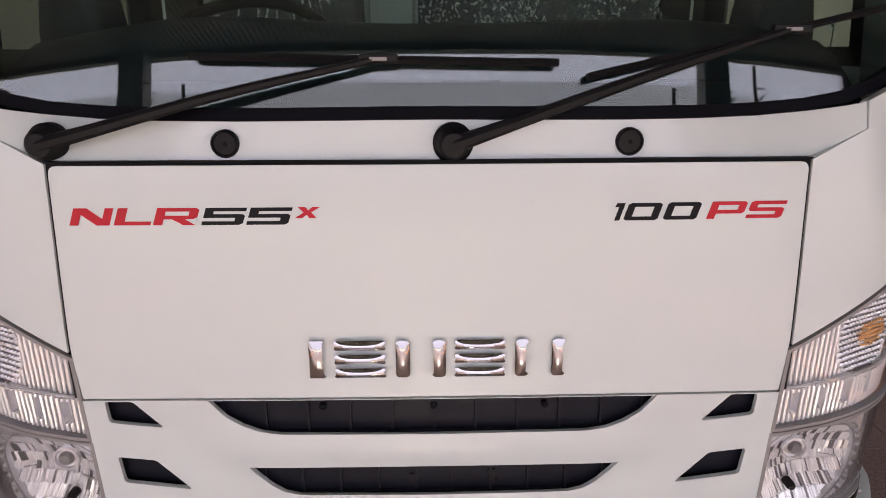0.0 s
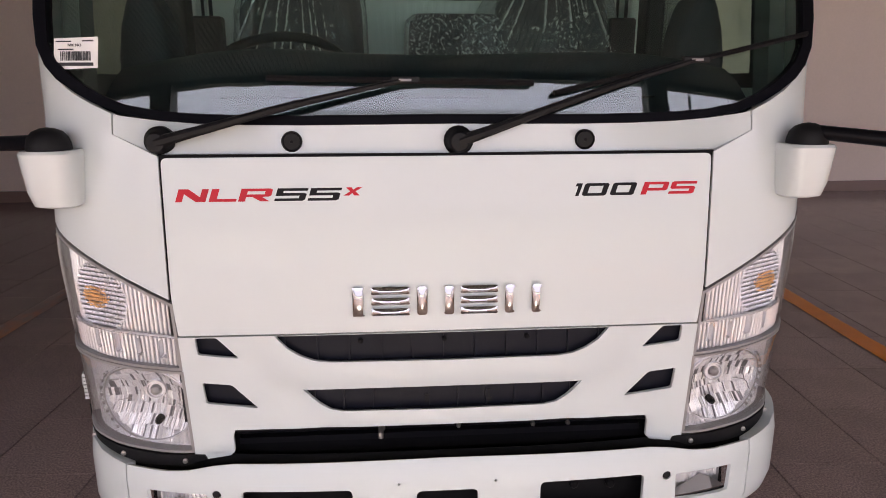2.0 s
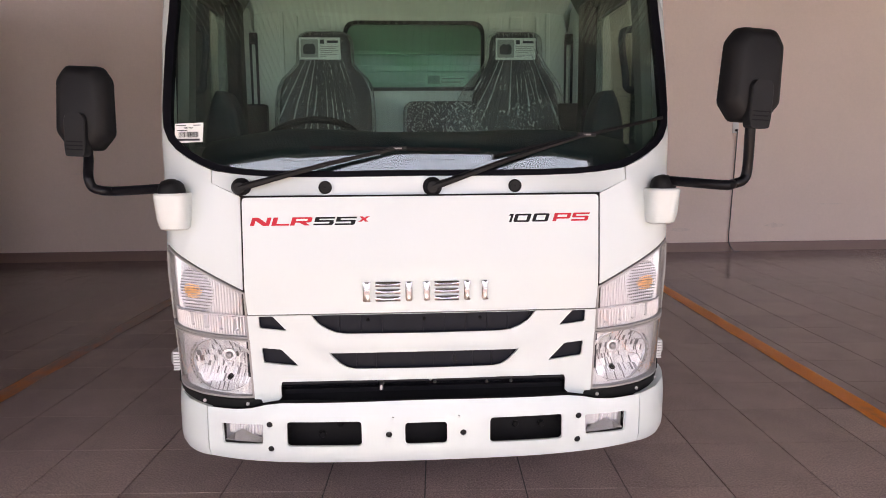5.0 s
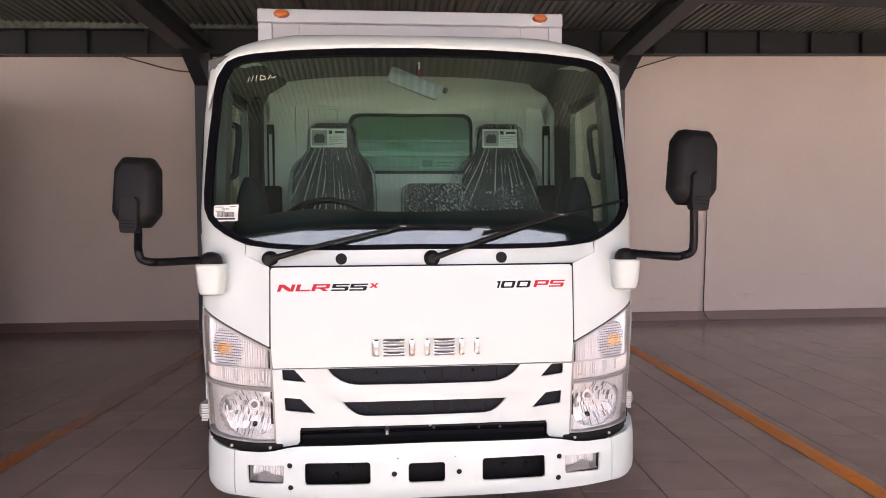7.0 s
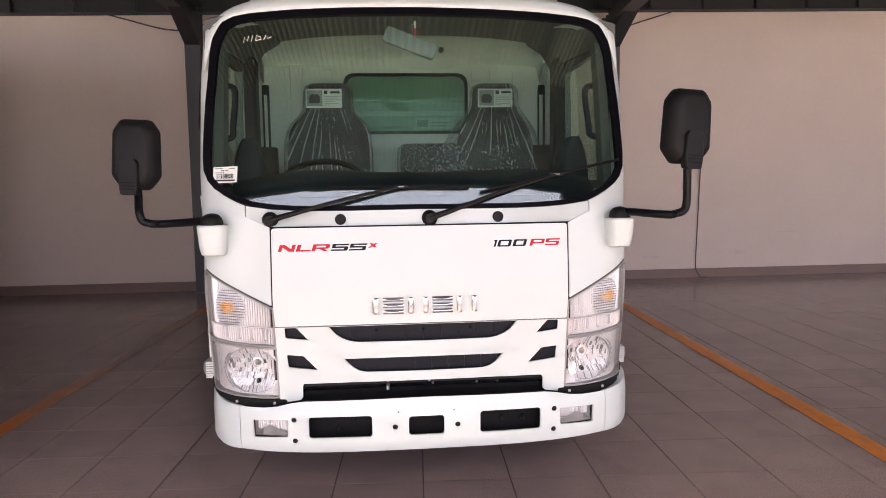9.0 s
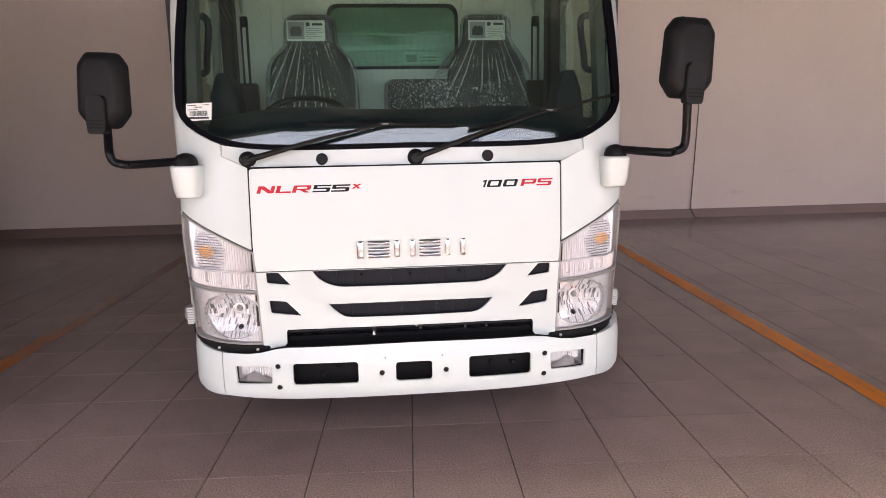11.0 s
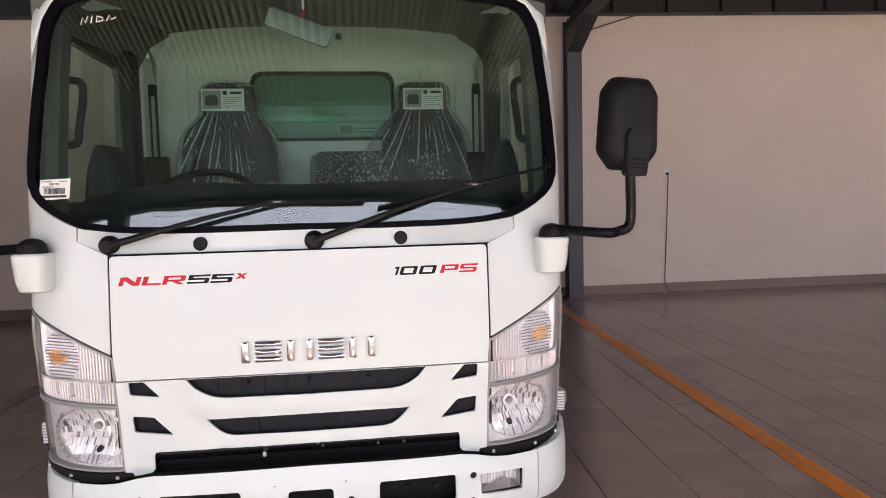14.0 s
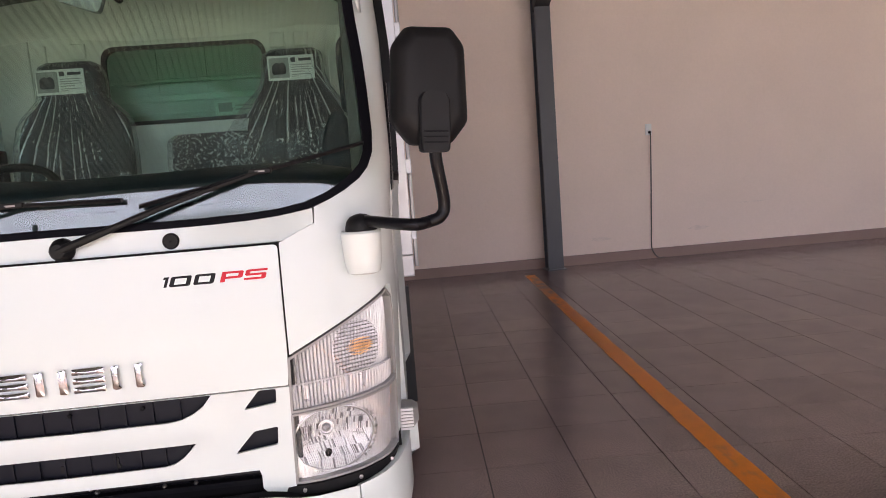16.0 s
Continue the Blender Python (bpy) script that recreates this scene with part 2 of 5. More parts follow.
def streaked(m, pitch, trough_tone):
    """Paint dark streaks in the troughs of corrugated sheet, every pitch metres across, heavier on some sheets."""
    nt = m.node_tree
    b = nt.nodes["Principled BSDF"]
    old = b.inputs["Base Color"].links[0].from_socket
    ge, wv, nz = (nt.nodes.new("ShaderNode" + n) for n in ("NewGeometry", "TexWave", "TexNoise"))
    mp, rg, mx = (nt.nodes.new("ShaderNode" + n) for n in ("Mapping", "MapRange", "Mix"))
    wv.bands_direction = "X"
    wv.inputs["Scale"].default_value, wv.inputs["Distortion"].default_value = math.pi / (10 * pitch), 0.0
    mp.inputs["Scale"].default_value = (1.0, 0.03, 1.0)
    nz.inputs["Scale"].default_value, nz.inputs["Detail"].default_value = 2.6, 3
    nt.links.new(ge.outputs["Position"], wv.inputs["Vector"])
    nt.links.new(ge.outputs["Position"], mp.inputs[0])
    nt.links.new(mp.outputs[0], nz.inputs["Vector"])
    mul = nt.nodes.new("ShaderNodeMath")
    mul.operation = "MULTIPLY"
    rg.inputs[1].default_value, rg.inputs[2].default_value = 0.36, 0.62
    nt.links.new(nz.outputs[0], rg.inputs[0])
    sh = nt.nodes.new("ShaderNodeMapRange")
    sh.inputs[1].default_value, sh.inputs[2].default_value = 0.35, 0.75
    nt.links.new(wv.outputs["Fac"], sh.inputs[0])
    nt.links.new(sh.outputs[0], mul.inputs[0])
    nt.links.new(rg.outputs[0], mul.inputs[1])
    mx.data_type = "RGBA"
    mx.inputs["A"].default_value = (*trough_tone, 1)
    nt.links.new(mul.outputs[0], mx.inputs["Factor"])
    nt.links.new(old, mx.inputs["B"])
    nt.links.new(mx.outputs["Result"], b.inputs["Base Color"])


# dark bands give the mirrored streaks their contrast
streaked(STREAKSHEET, 0.095, (0.03, 0.03, 0.028))


# ---- mesh helpers ----
def part(name, bm, material, parent=None, label="", smooth=True, bevel=0.0, segs=2):
    """Link a bmesh as one mesh object under a thing or a part."""
    bmesh.ops.recalc_face_normals(bm, faces=bm.faces[:])
    me = bpy.data.meshes.new(name)
    bm.to_mesh(me)
    bm.free()
    me.materials.append(material)
    ob = new(name, me)
    if smooth:
        for p in me.polygons:
            p.use_smooth = True
        me.set_sharp_from_angle(angle=radians(38))
    if bevel:
        bv = ob.modifiers.new("edge", "BEVEL")
        bv.width, bv.segments, bv.limit_method, bv.angle_limit = bevel, segs, "ANGLE", radians(40)
        bv.harden_normals = True
        bv.use_clamp_overlap = True
    if parent:
        ob.parent = parent
    if label:
        tagged(ob, label)
    return ob


def thing(name, label, category, kind="", group="", at=(0, 0, 0)):
    ob = new(name)
    ob.location = at
    ob.empty_display_size = 0.2
    return tagged(ob, label, category, group, kind)


def box(bm, x0, x1, y0, y1, z0, z1):
    v = [bm.verts.new((x, y, z)) for x in (x0, x1) for y in (y0, y1) for z in (z0, z1)]
    for f in ((0, 1, 3, 2), (4, 6, 7, 5), (0, 4, 5, 1), (2, 3, 7, 6), (0, 2, 6, 4), (1, 5, 7, 3)):
        bm.faces.new([v[i] for i in f])
    return v


def boxed(*spans):
    bm = bmesh.new()
    for s in spans:
        box(bm, *s)
    return bm


def loft(rings, cap=True, closed=True):
    """Skin a run of rings that have the same number of points."""
    bm = bmesh.new()
    rows = [[bm.verts.new(p) for p in r] for r in rings]
    n = len(rows[0])
    for a, b in zip(rows, rows[1:]):
        for i in range(n if closed else n - 1):
            j = (i + 1) % n
            bm.faces.new((a[i], a[j], b[j], b[i]))
    if cap and closed:
        bm.faces.new(rows[0])
        bm.faces.new(rows[-1])
    return bm


def spline(points, per=8):
    """Catmull-Rom through the points."""
    p = [np.array(q, float) for q in points]
    p = [2 * p[0] - p[1], *p, 2 * p[-1] - p[-2]]
    out = []
    for a, b, c, d in zip(p, p[1:], p[2:], p[3:]):
        for i in range(per):
            t = i / per
            out.append(0.5 * (2 * b + (c - a) * t + (2 * a - 5 * b + 4 * c - d) * t * t + (3 * b - a - 3 * c + d) * t**3))
    return out + [p[-2]]


def tube(points, radius, sides=12):
    """A pipe along points; radius is one number or one for each point."""
    pts = [Vector(p) for p in points]
    rad = radius if hasattr(radius, "__len__") else [radius] * len(pts)
    rings, up = [], Vector((0.13, 0.21, 0.97))
    for i, p in enumerate(pts):
        d = (pts[min(i + 1, len(pts) - 1)] - pts[max(i - 1, 0)]).normalized()
        side = d.cross(up)
        if side.length < 0.1:
            side = d.cross(Vector((1, 0, 0)))
        side.normalize()
        top = side.cross(d).normalized()
        up = top
        rings.append([p + (side * math.cos(a) + top * math.sin(a)) * rad[i] for a in (2 * math.pi * k / sides for k in range(sides))])
    return loft(rings)


def lathe(profile, centre, axis="y", sides=20):
    """Turn (radius, along) pairs round an axis through centre."""
    c = Vector(centre)
    rings = []
    for r, h in profile:
        ring = []
        for k in range(sides):
            a = 2 * math.pi * k / sides
            u, v = r * math.cos(a), r * math.sin(a)
            ring.append(c + Vector({"y": (u, h, v), "z": (u, v, h), "x": (h, u, v)}[axis]))
        rings.append(ring)
    return loft(rings)


def rounded(poly, r, n=4):
    """A polygon with its corners rounded; r is one radius or one for each corner."""
    out = []
    rs = r if hasattr(r, "__len__") else [r] * len(poly)
    for i, p in enumerate(poly):
        p, a, b = (np.array(q, float) for q in (p, poly[i - 1], poly[(i + 1) % len(poly)]))
        da, db = a - p, b - p
        la, lb = np.linalg.norm(da), np.linalg.norm(db)
        k = min(rs[i], 0.45 * la, 0.45 * lb)
        if k < 1e-4:
            out.append(tuple(p))
            continue
        s, e = p + da / la * k, p + db / lb * k
        for j in range(n + 1):
            t = j / n
            out.append(tuple((1 - t) ** 2 * s + 2 * t * (1 - t) * p + t * t * e))
    return out


def inside(pts, poly):
    x, y = pts[:, 0], pts[:, 1]
    res = np.zeros(len(pts), bool)
    for (x0, y0), (x1, y1) in zip(poly, poly[1:] + poly[:1]):
        cross = (y0 > y) != (y1 > y)
        with np.errstate(divide="ignore", invalid="ignore"):
            res ^= cross & (x < (x1 - x0) * (y - y0) / (y1 - y0 + 1e-30) + x0)
    return res


def dense(poly, step):
    out = []
    for a, b in zip(poly, poly[1:] + poly[:1]):
        n = max(1, int(math.hypot(b[0] - a[0], b[1] - a[1]) / step + 0.5))
        out += [(a[0] + (b[0] - a[0]) * i / n, a[1] + (b[1] - a[1]) * i / n) for i in range(n)]
    return out


def skin(outline, holes, shape, thick, step=0.04):
    """A sheet over a flat outline with holes, bent by shape(u, v) -> place, with thickness behind it."""
    from mathutils.geometry import delaunay_2d_cdt
    loops = [dense([tuple(p) for p in l], step) for l in (outline, *holes)]
    pts, edges = [], []
    for l in loops:
        k = len(pts)
        pts += l
        edges += [(k + i, k + (i + 1) % len(l)) for i in range(len(l))]
    rim = np.array(pts)
    lo, hi = rim.min(0), rim.max(0)
    grid = np.array([(a, b) for a in np.arange(lo[0] + step * 0.53, hi[0], step) for b in np.arange(lo[1] + step * 0.47, hi[1], step)]).reshape(-1, 2)
    if len(grid):
        ok = inside(grid, loops[0])
        for h in loops[1:]:
            ok &= ~inside(grid, h)
        grid = grid[ok]
        if len(grid):
            near = np.min(np.hypot(grid[:, None, 0] - rim[None, :, 0], grid[:, None, 1] - rim[None, :, 1]), 1)
            pts = pts + [tuple(p) for p in grid[near > step * 0.45]]
    vs, _, fs, *_ = delaunay_2d_cdt([Vector(p) for p in pts], edges, [], 0, 1e-6)
    co = np.array([tuple(v) for v in vs])
    tri = [f for f in fs if len(f) == 3]
    mid = np.array([co[list(f)].mean(0) for f in tri])
    ok = inside(mid, loops[0])
    for h in loops[1:]:
        ok &= ~inside(mid, h)
    tri = [f for f, k in zip(tri, ok) if k]
    e = 1e-4
    front, back = [], []
    for a, b in co:
        p, pu, pv = (Vector(shape(*q)) for q in ((a, b), (a + e, b), (a, b + e)))
        n = (pu - p).cross(pv - p)
        n.normalize()
        if n.y > 0:
            n = -n
        front.append(p)
        back.append(p - n * thick)
    bm = bmesh.new()
    fv, bv = [bm.verts.new(p) for p in front], [bm.verts.new(p) for p in back]
    count = {}
    for f in tri:
        bm.faces.new([fv[i] for i in f])
        bm.faces.new([bv[i] for i in reversed(f)])
        for i, j in zip(f, f[1:] + f[:1]):
            count.setdefault(frozenset((i, j)), []).append((i, j))
    for k, l in count.items():
        if len(l) == 1:
            i, j = l[0]
            bm.faces.new((fv[j], fv[i], bv[i], bv[j]))
    for v in [v for v in bm.verts if not v.link_faces]:
        bm.verts.remove(v)
    return bm


def mirrored(half):
    """A full outline from its right half, which runs from bottom centre to top centre."""
    return list(half) + [(-x, z) for x, z in reversed(half) if abs(x) > 1e-6]


def words(text, x0, x1, z0, z1, slant=0.0, bold=0.02):
    """Letters in the built-in font, fitted to a field; flat in x and z."""
    box_of = None
    for offset in (0.0, bold):
        cu = bpy.data.curves.new("letters", "FONT")
        cu.body, cu.offset = text, offset
        ob = new("letters", cu)
        me = bpy.data.meshes.new_from_object(ob.evaluated_get(bpy.context.evaluated_depsgraph_get()))
        bpy.data.objects.remove(ob)
        if box_of is None:
            xs, ys = [v.co.x for v in me.vertices], [v.co.y for v in me.vertices]
            box_of = (min(xs) - bold, max(xs) + bold, min(ys) - bold, max(ys) + bold)
    ax, bx, ay, by = box_of
    bm = bmesh.new()
    bm.from_mesh(me)
    for v in bm.verts:
        v.co.x, v.co.y = min(bx, max(ax, v.co.x)), min(by, max(ay, v.co.y))
    ax, bx = min(v.co.x for v in bm.verts), max(v.co.x for v in bm.verts)
    ay, by = min(v.co.y for v in bm.verts), max(v.co.y for v in bm.verts)
    w = (x1 - x0) - slant * (z1 - z0)
    for v in bm.verts:
        fx, fz = (v.co.x - ax) / (bx - ax), (v.co.y - ay) / (by - ay)
        v.co = Vector((x0 + fx * w + slant * fz * (z1 - z0), 0, z0 + fz * (z1 - z0)))
    return bm


def thicken(bm, depth, shift):
    """Give flat letters depth and lay them on a surface: shift(x, z) gives y."""
    ext = bmesh.ops.extrude_face_region(bm, geom=bm.faces[:])
    moved = {g for g in ext["geom"] if isinstance(g, bmesh.types.BMVert)}
    for v in bm.verts:
        v.co.y = shift(v.co.x, v.co.z) - (depth if v in moved else 0)
    return bm


# ---- the hall ----
GRID = -radians(2.9)  # the floor's tiles and lines lie turned against the truck
CG, SG = math.cos(GRID), math.sin(GRID)
T = 0.402
WALL_Y = 6.42


def floor_place(a, b, z=0.0):
    """From the floor grid's own axes to the world."""
    return (-0.016 + a * CG - b * SG, -0.118 + a * SG + b * CG, z)


wall = tagged(part("wall_back", boxed((-16, 18, WALL_Y, WALL_Y + 0.2, -0.2, 3.72)), WALLPAINT, smooth=False), "beige-pink painted plaster back wall with faint stains", "wall", kind="structure")
# unseen wall added to keep light off the left floor and wall
tagged(part("shade_wall_left", boxed((-4.65, -4.5, -1.5, 4.2, -0.2, 3.0), (-5.7, -4.65, 4.05, 4.2, -0.2, 3.0), (-5.85, -5.7, 4.05, WALL_Y, -0.2, 3.0)), SHEET, smooth=False), "unseen dark partition added to cut side light", "wall", kind="structure")
# unseen wall added to dim the right end of the hall
tagged(part("shade_wall_right", boxed((16.0, 16.2, -2.2, WALL_Y, -0.2, 4.3)), SHEET, smooth=False), "unseen dark partition added to cut side light", "wall", kind="structure")
tagged(part("wall_gable", boxed((-16, 18, WALL_Y + 0.02, WALL_Y + 0.2, 3.72, 4.02)), SHEET, smooth=False), "dark sheet metal above the back wall", "wall", kind="structure")
bm = boxed((-16, 18, WALL_Y - 0.025, WALL_Y, -0.1, 0.125))
tagged(part("baseboard", bm, PLINTH, smooth=False, bevel=0.006), "brown-grey tiled baseboard along the back wall", "baseboard", kind="structure")
bed = tagged(part("floor", boxed((-16, 18, -7.6, WALL_Y, -0.2, -0.006)), GROUT, smooth=False), "brown-grey stone tiled floor with dark joints", "floor", kind="structure")
bm = bmesh.new()
v = [bm.verts.new(p) for p in ((-400, -500, -0.02), (400, -500, -0.02), (400, -7.6, -0.02), (-400, -7.6, -0.02))]
bm.faces.new(v)
v = [bm.verts.new(p) for p in ((-400, -7.6, -0.25), (400, -7.6, -0.25), (400, 400, -0.25), (-400, 400, -0.25))]
bm.faces.new(v)
tagged(part("ground", bm, CONCRETE, smooth=False), "pale concrete yard outside the hall", "ground", kind="structure")
# tall enough to cover the low sky in the windscreen's reflection
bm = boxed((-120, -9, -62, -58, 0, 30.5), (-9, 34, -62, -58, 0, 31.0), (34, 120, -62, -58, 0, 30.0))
tagged(part("backdrop", bm, FARGLOW, smooth=False), "pale glowing backdrop in place of buildings and low sky", "backdrop", kind="structure")
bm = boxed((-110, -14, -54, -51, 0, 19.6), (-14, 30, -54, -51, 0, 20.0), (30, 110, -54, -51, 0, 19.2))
tagged(part("backdrop_near", bm, NEARROW, smooth=False), "lower glowing grey backdrop in place of buildings across the street", "backdrop", kind="structure")

# street masts that show in the windscreen
for x, y in ((-20, -31), (-17.5, -33), (21, -31), (18, -34), (23.5, -30)):
    bm = tube([(x, y, -0.02), (x, y, 13.6)], 0.16, 8)
    mast = tagged(part("street_mast", bm, STEELDARK), "dark lattice street mast beyond the yard", "mast", group="street masts")
    for k in range(9):
        part("rung", tube([(x, y, 6 + 0.8 * k), (x + 1.1, y, 6 + 0.8 * k + (0.5 if k % 2 else 0))], 0.07, 6), STEELDARK, mast)

# corrugated roof
bm = bmesh.new()
prev = None
xs, k = [], -16.0
while k < 18.0:
    xs += [(k, 0.0), (k + 0.04, 0.0), (k + 0.052, 0.03), (k + 0.083, 0.03), (k + 0.095, 0.0)]
    k += 0.095
# middle bay toned pale, front bay toned dark, for what the windscreen mirrors
for y0, y1, finish, nm, label in ((-1.6, WALL_Y + 0.2, SHEET, "ceiling", "dark corrugated metal roof sheets seen from below"), (-3.5, -1.6, STREAKSHEET, "ceiling_bay", "corrugated roof bay, its brightness and dark streaks put into the colour"), (-6.4, -3.5, FRONTSHEET, "ceiling_front", "dark corrugated roof sheets along the open front")):
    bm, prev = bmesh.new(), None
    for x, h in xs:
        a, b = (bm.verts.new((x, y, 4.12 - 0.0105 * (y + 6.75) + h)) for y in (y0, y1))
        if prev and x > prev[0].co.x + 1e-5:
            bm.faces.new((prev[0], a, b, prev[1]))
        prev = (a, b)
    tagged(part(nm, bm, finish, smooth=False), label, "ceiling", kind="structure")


tagged(part("eave_beam", boxed((-16, 18, -6.5, -6.37, 4.04, 4.28)), STEELDARK, smooth=False), "dark steel eave beam along the open front", "beam", kind="structure")


def h_beam(bm, p, q, w, h, t=0.012):
    """An I-section from p to q, hung with its underside at the given height."""
    p, q = Vector(p), Vector(q)
    d = (q - p).normalized()
    side, up = d.cross(Vector((0, 0, 1))).normalized(), Vector((0, 0, 1))
    for a0, a1, b0, b1 in ((-w / 2, w / 2, 0, t), (-w / 2, w / 2, h - t, h), (-t / 2, t / 2, t, h - t)):
        vs = [bm.verts.new(o + side * a + up * b) for o in (p, q) for a, b in ((a0, b0), (a1, b0), (a1, b1), (a0, b1))]
        for f in ((0, 1, 2, 3), (7, 6, 5, 4), (0, 4, 5, 1), (1, 5, 6, 2), (2, 6, 7, 3), (3, 7, 4, 0)):
            bm.faces.new([vs[i] for i in f])


def beam(name, p, q, w, h, label):
    bm = bmesh.new()
    h_beam(bm, p, q, w, h)
    return tagged(part(name, bm, STEELDARK, smooth=False), label, "beam", kind="structure")


wall_beam = beam("beam_wall", (-16, WALL_Y - 0.10, 3.36), (18, WALL_Y - 0.10, 3.86), 0.16, 0.32, "dark painted steel beam along the top of the back wall")
for i, y in enumerate((4.1, 1.9, -0.4)):
    z = 3.62 + 0.012 * (4.1 - y)
    beam("purlin", (-16, y, z), (18, y, z), 0.1, 0.26, "dark painted steel roof purlin")
for i in range(24):  # web plates welded into the wall beam
    x = -7.6 + 0.74 * i
    z = 3.36 + 0.5 * (x + 16) / 34
    part("stiffener", boxed((x - 0.012, x + 0.012, WALL_Y - 0.178, WALL_Y - 0.107, z + 0.012, z + 0.308)), STEELDARK, wall_beam, smooth=False)
COLS = ((-2.46, 6.26), (2.95, 6.26), (8.4, 6.3), (-7.9, 6.2))
for x, y in COLS:
    bm = bmesh.new()
    w, t = 0.095, 0.012
    for s in ((-w, w, -0.09, -0.09 + t), (-w, w, 0.09 - t, 0.09), (-t / 2, t / 2, -0.09 + t, 0.09 - t)):
        box(bm, x + s[0], x + s[1], y + s[2], y + s[3], 0, 3.55)
    box(bm, x - 0.12, x + 0.12, y - 0.12, y + 0.12, 0, 0.012)
    tagged(part("column", bm, COLUMN, smooth=False), "dark grey painted steel column against the wall", "column", kind="structure", group="hall columns")
    fx = x - 0.05 * 7.7
    beam("rafter", (x + 0.005, y + 0.1, 3.42), (fx, -1.6, 3.61), 0.2, 0.24, "dark painted steel rafter over the columns")
    # haunch under the rafter at the column
    bm = bmesh.new()
    pr = [(y, 3.1), (y - 0.75, 3.45), (y, 3.45)]
    r0 = [bm.verts.new((x - 0.09, a, b)) for a, b in pr]
    r1 = [bm.verts.new((x + 0.09, a, b)) for a, b in pr]
    bm.faces.new(r0), bm.faces.new(r1[::-1])
    for i in range(3):
        bm.faces.new((r0[i], r0[(i + 1) % 3], r1[(i + 1) % 3], r1[i]))
    tagged(part("haunch", bm, STEELDARK, smooth=False), "dark steel haunch plate below the rafter", "beam", kind="structure")
for x, y in ((2.50, -0.10), (-3.12, 0.10)):
    tagged(part("column", boxed((x - 0.1, x + 0.32, y - 0.1, y + 0.1, 0, 3.68)), COLUMN, smooth=False, bevel=0.008), "dark grey painted steel column beside the bay line", "column", kind="structure", group="hall columns")

for x in (-4.66, 4.49):
    tagged(part("column", boxed((x - 0.26, x + 0.26, -6.5, -6.2, -0.02, 4.06)), COLUMN, smooth=False, bevel=0.01), "dark grey column at the open front of the hall", "column", kind="structure", group="hall columns")

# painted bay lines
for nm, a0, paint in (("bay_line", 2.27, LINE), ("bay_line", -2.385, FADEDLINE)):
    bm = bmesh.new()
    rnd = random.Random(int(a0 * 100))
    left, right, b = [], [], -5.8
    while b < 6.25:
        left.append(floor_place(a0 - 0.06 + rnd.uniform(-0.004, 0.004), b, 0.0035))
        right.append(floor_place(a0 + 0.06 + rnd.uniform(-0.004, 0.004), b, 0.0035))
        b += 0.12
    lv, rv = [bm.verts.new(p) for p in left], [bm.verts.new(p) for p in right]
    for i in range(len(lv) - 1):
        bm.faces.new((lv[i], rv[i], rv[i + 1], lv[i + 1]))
    tagged(part(nm, bm, paint, smooth=False), "orange painted bay line with wear patches, fading towards the back wall", "floor marking", kind="structure", group="bay lines")

# scuffs on the wall
rnd = random.Random(11)
for x, z, w, t in ((-2.93, 1.58, 0.05, 0.02), (-2.86, 1.37, 0.07, 0.016), (-4.1, 1.1, 0.09, 0.02), (5.6, 0.62, 0.3, 0.014), (4.9, 0.34, 0.18, 0.04), (3.6, 0.3, 0.2, 0.03)):
    bm = bmesh.new()
    n = 14
    ring = [(x + w * math.cos(2 * math.pi * k / n) * rnd.uniform(0.5, 1.0), z + t * math.sin(2 * math.pi * k / n) * rnd.uniform(0.5, 1.0)) for k in range(n)]
    lo, hi = [bm.verts.new((a, WALL_Y, b)) for a, b in ring], [bm.verts.new((a, WALL_Y - 0.0012, b)) for a, b in ring]
    bm.faces.new(hi)
    for k in range(n):
        bm.faces.new((lo[k], lo[(k + 1) % n], hi[(k + 1) % n], hi[k]))
    part("scuff", bm, SCUFF, wall, "faint dark scuff", smooth=False)

# power point and its cable
outlet = thing("power_socket", "small white wall socket with a dark plug", "socket", at=(4.285, WALL_Y, 1.63))
part("plate", boxed((-0.04, 0.04, -0.012, 0.0, -0.07, 0.07)), PAPER, outlet, bevel=0.004)
part("plug", lathe([(0.016, -0.012), (0.016, -0.035), (0.012, -0.042)], (0.008, 0, -0.035)), BLACK, outlet)
pts = spline([(4.293, 6.375, 1.61), (4.297, 6.385, 1.50), (4.292, 6.405, 1.0), (4.275, 6.408, 0.45), (4.258, 6.39, 0.2), (4.268, 6.375, 0.1), (4.33, 6.36, 0.012), (4.42, 6.37, 0.008)])
tagged(part("cable", tube(pts, 0.007, 6), WIRE), "thin dark cable hanging from the wall socket", "cable")
pts = spline([(3.0, 6.2, 3.36), (3.3, 6.25, 3.47), (3.66, 6.28, 3.585), (3.9, 6.3, 3.66)])
tagged(part("cable", tube(pts, 0.009, 6), WIRE), "dark cable strung from the column to the beam", "cable")
pts = spline([(-2.45, 6.2, 3.31), (-2.83, 6.25, 3.35), (-3.25, 6.28, 3.46), (-3.5, 6.3, 3.53)])
tagged(part("cable", tube(pts, 0.009, 6), WIRE), "dark cable strung from the column to the beam", "cable")


# ---- the truck ----
truck = thing("truck", "white light box truck with a clear windscreen, parked in the bay", "truck")

_plan = np.array(spline([(0.6, 0.0), (0.70, 0.022), (0.78, 0.050), (0.84, 0.085), (0.875, 0.125), (0.893, 0.18), (0.903, 0.26), (0.91, 0.40), (0.918, 0.62), (0.925, 1.0), (0.925, 1.56)], 10))
_len = np.r_[0, np.cumsum(np.hypot(*np.diff(_plan, axis=0).T))] + 0.6


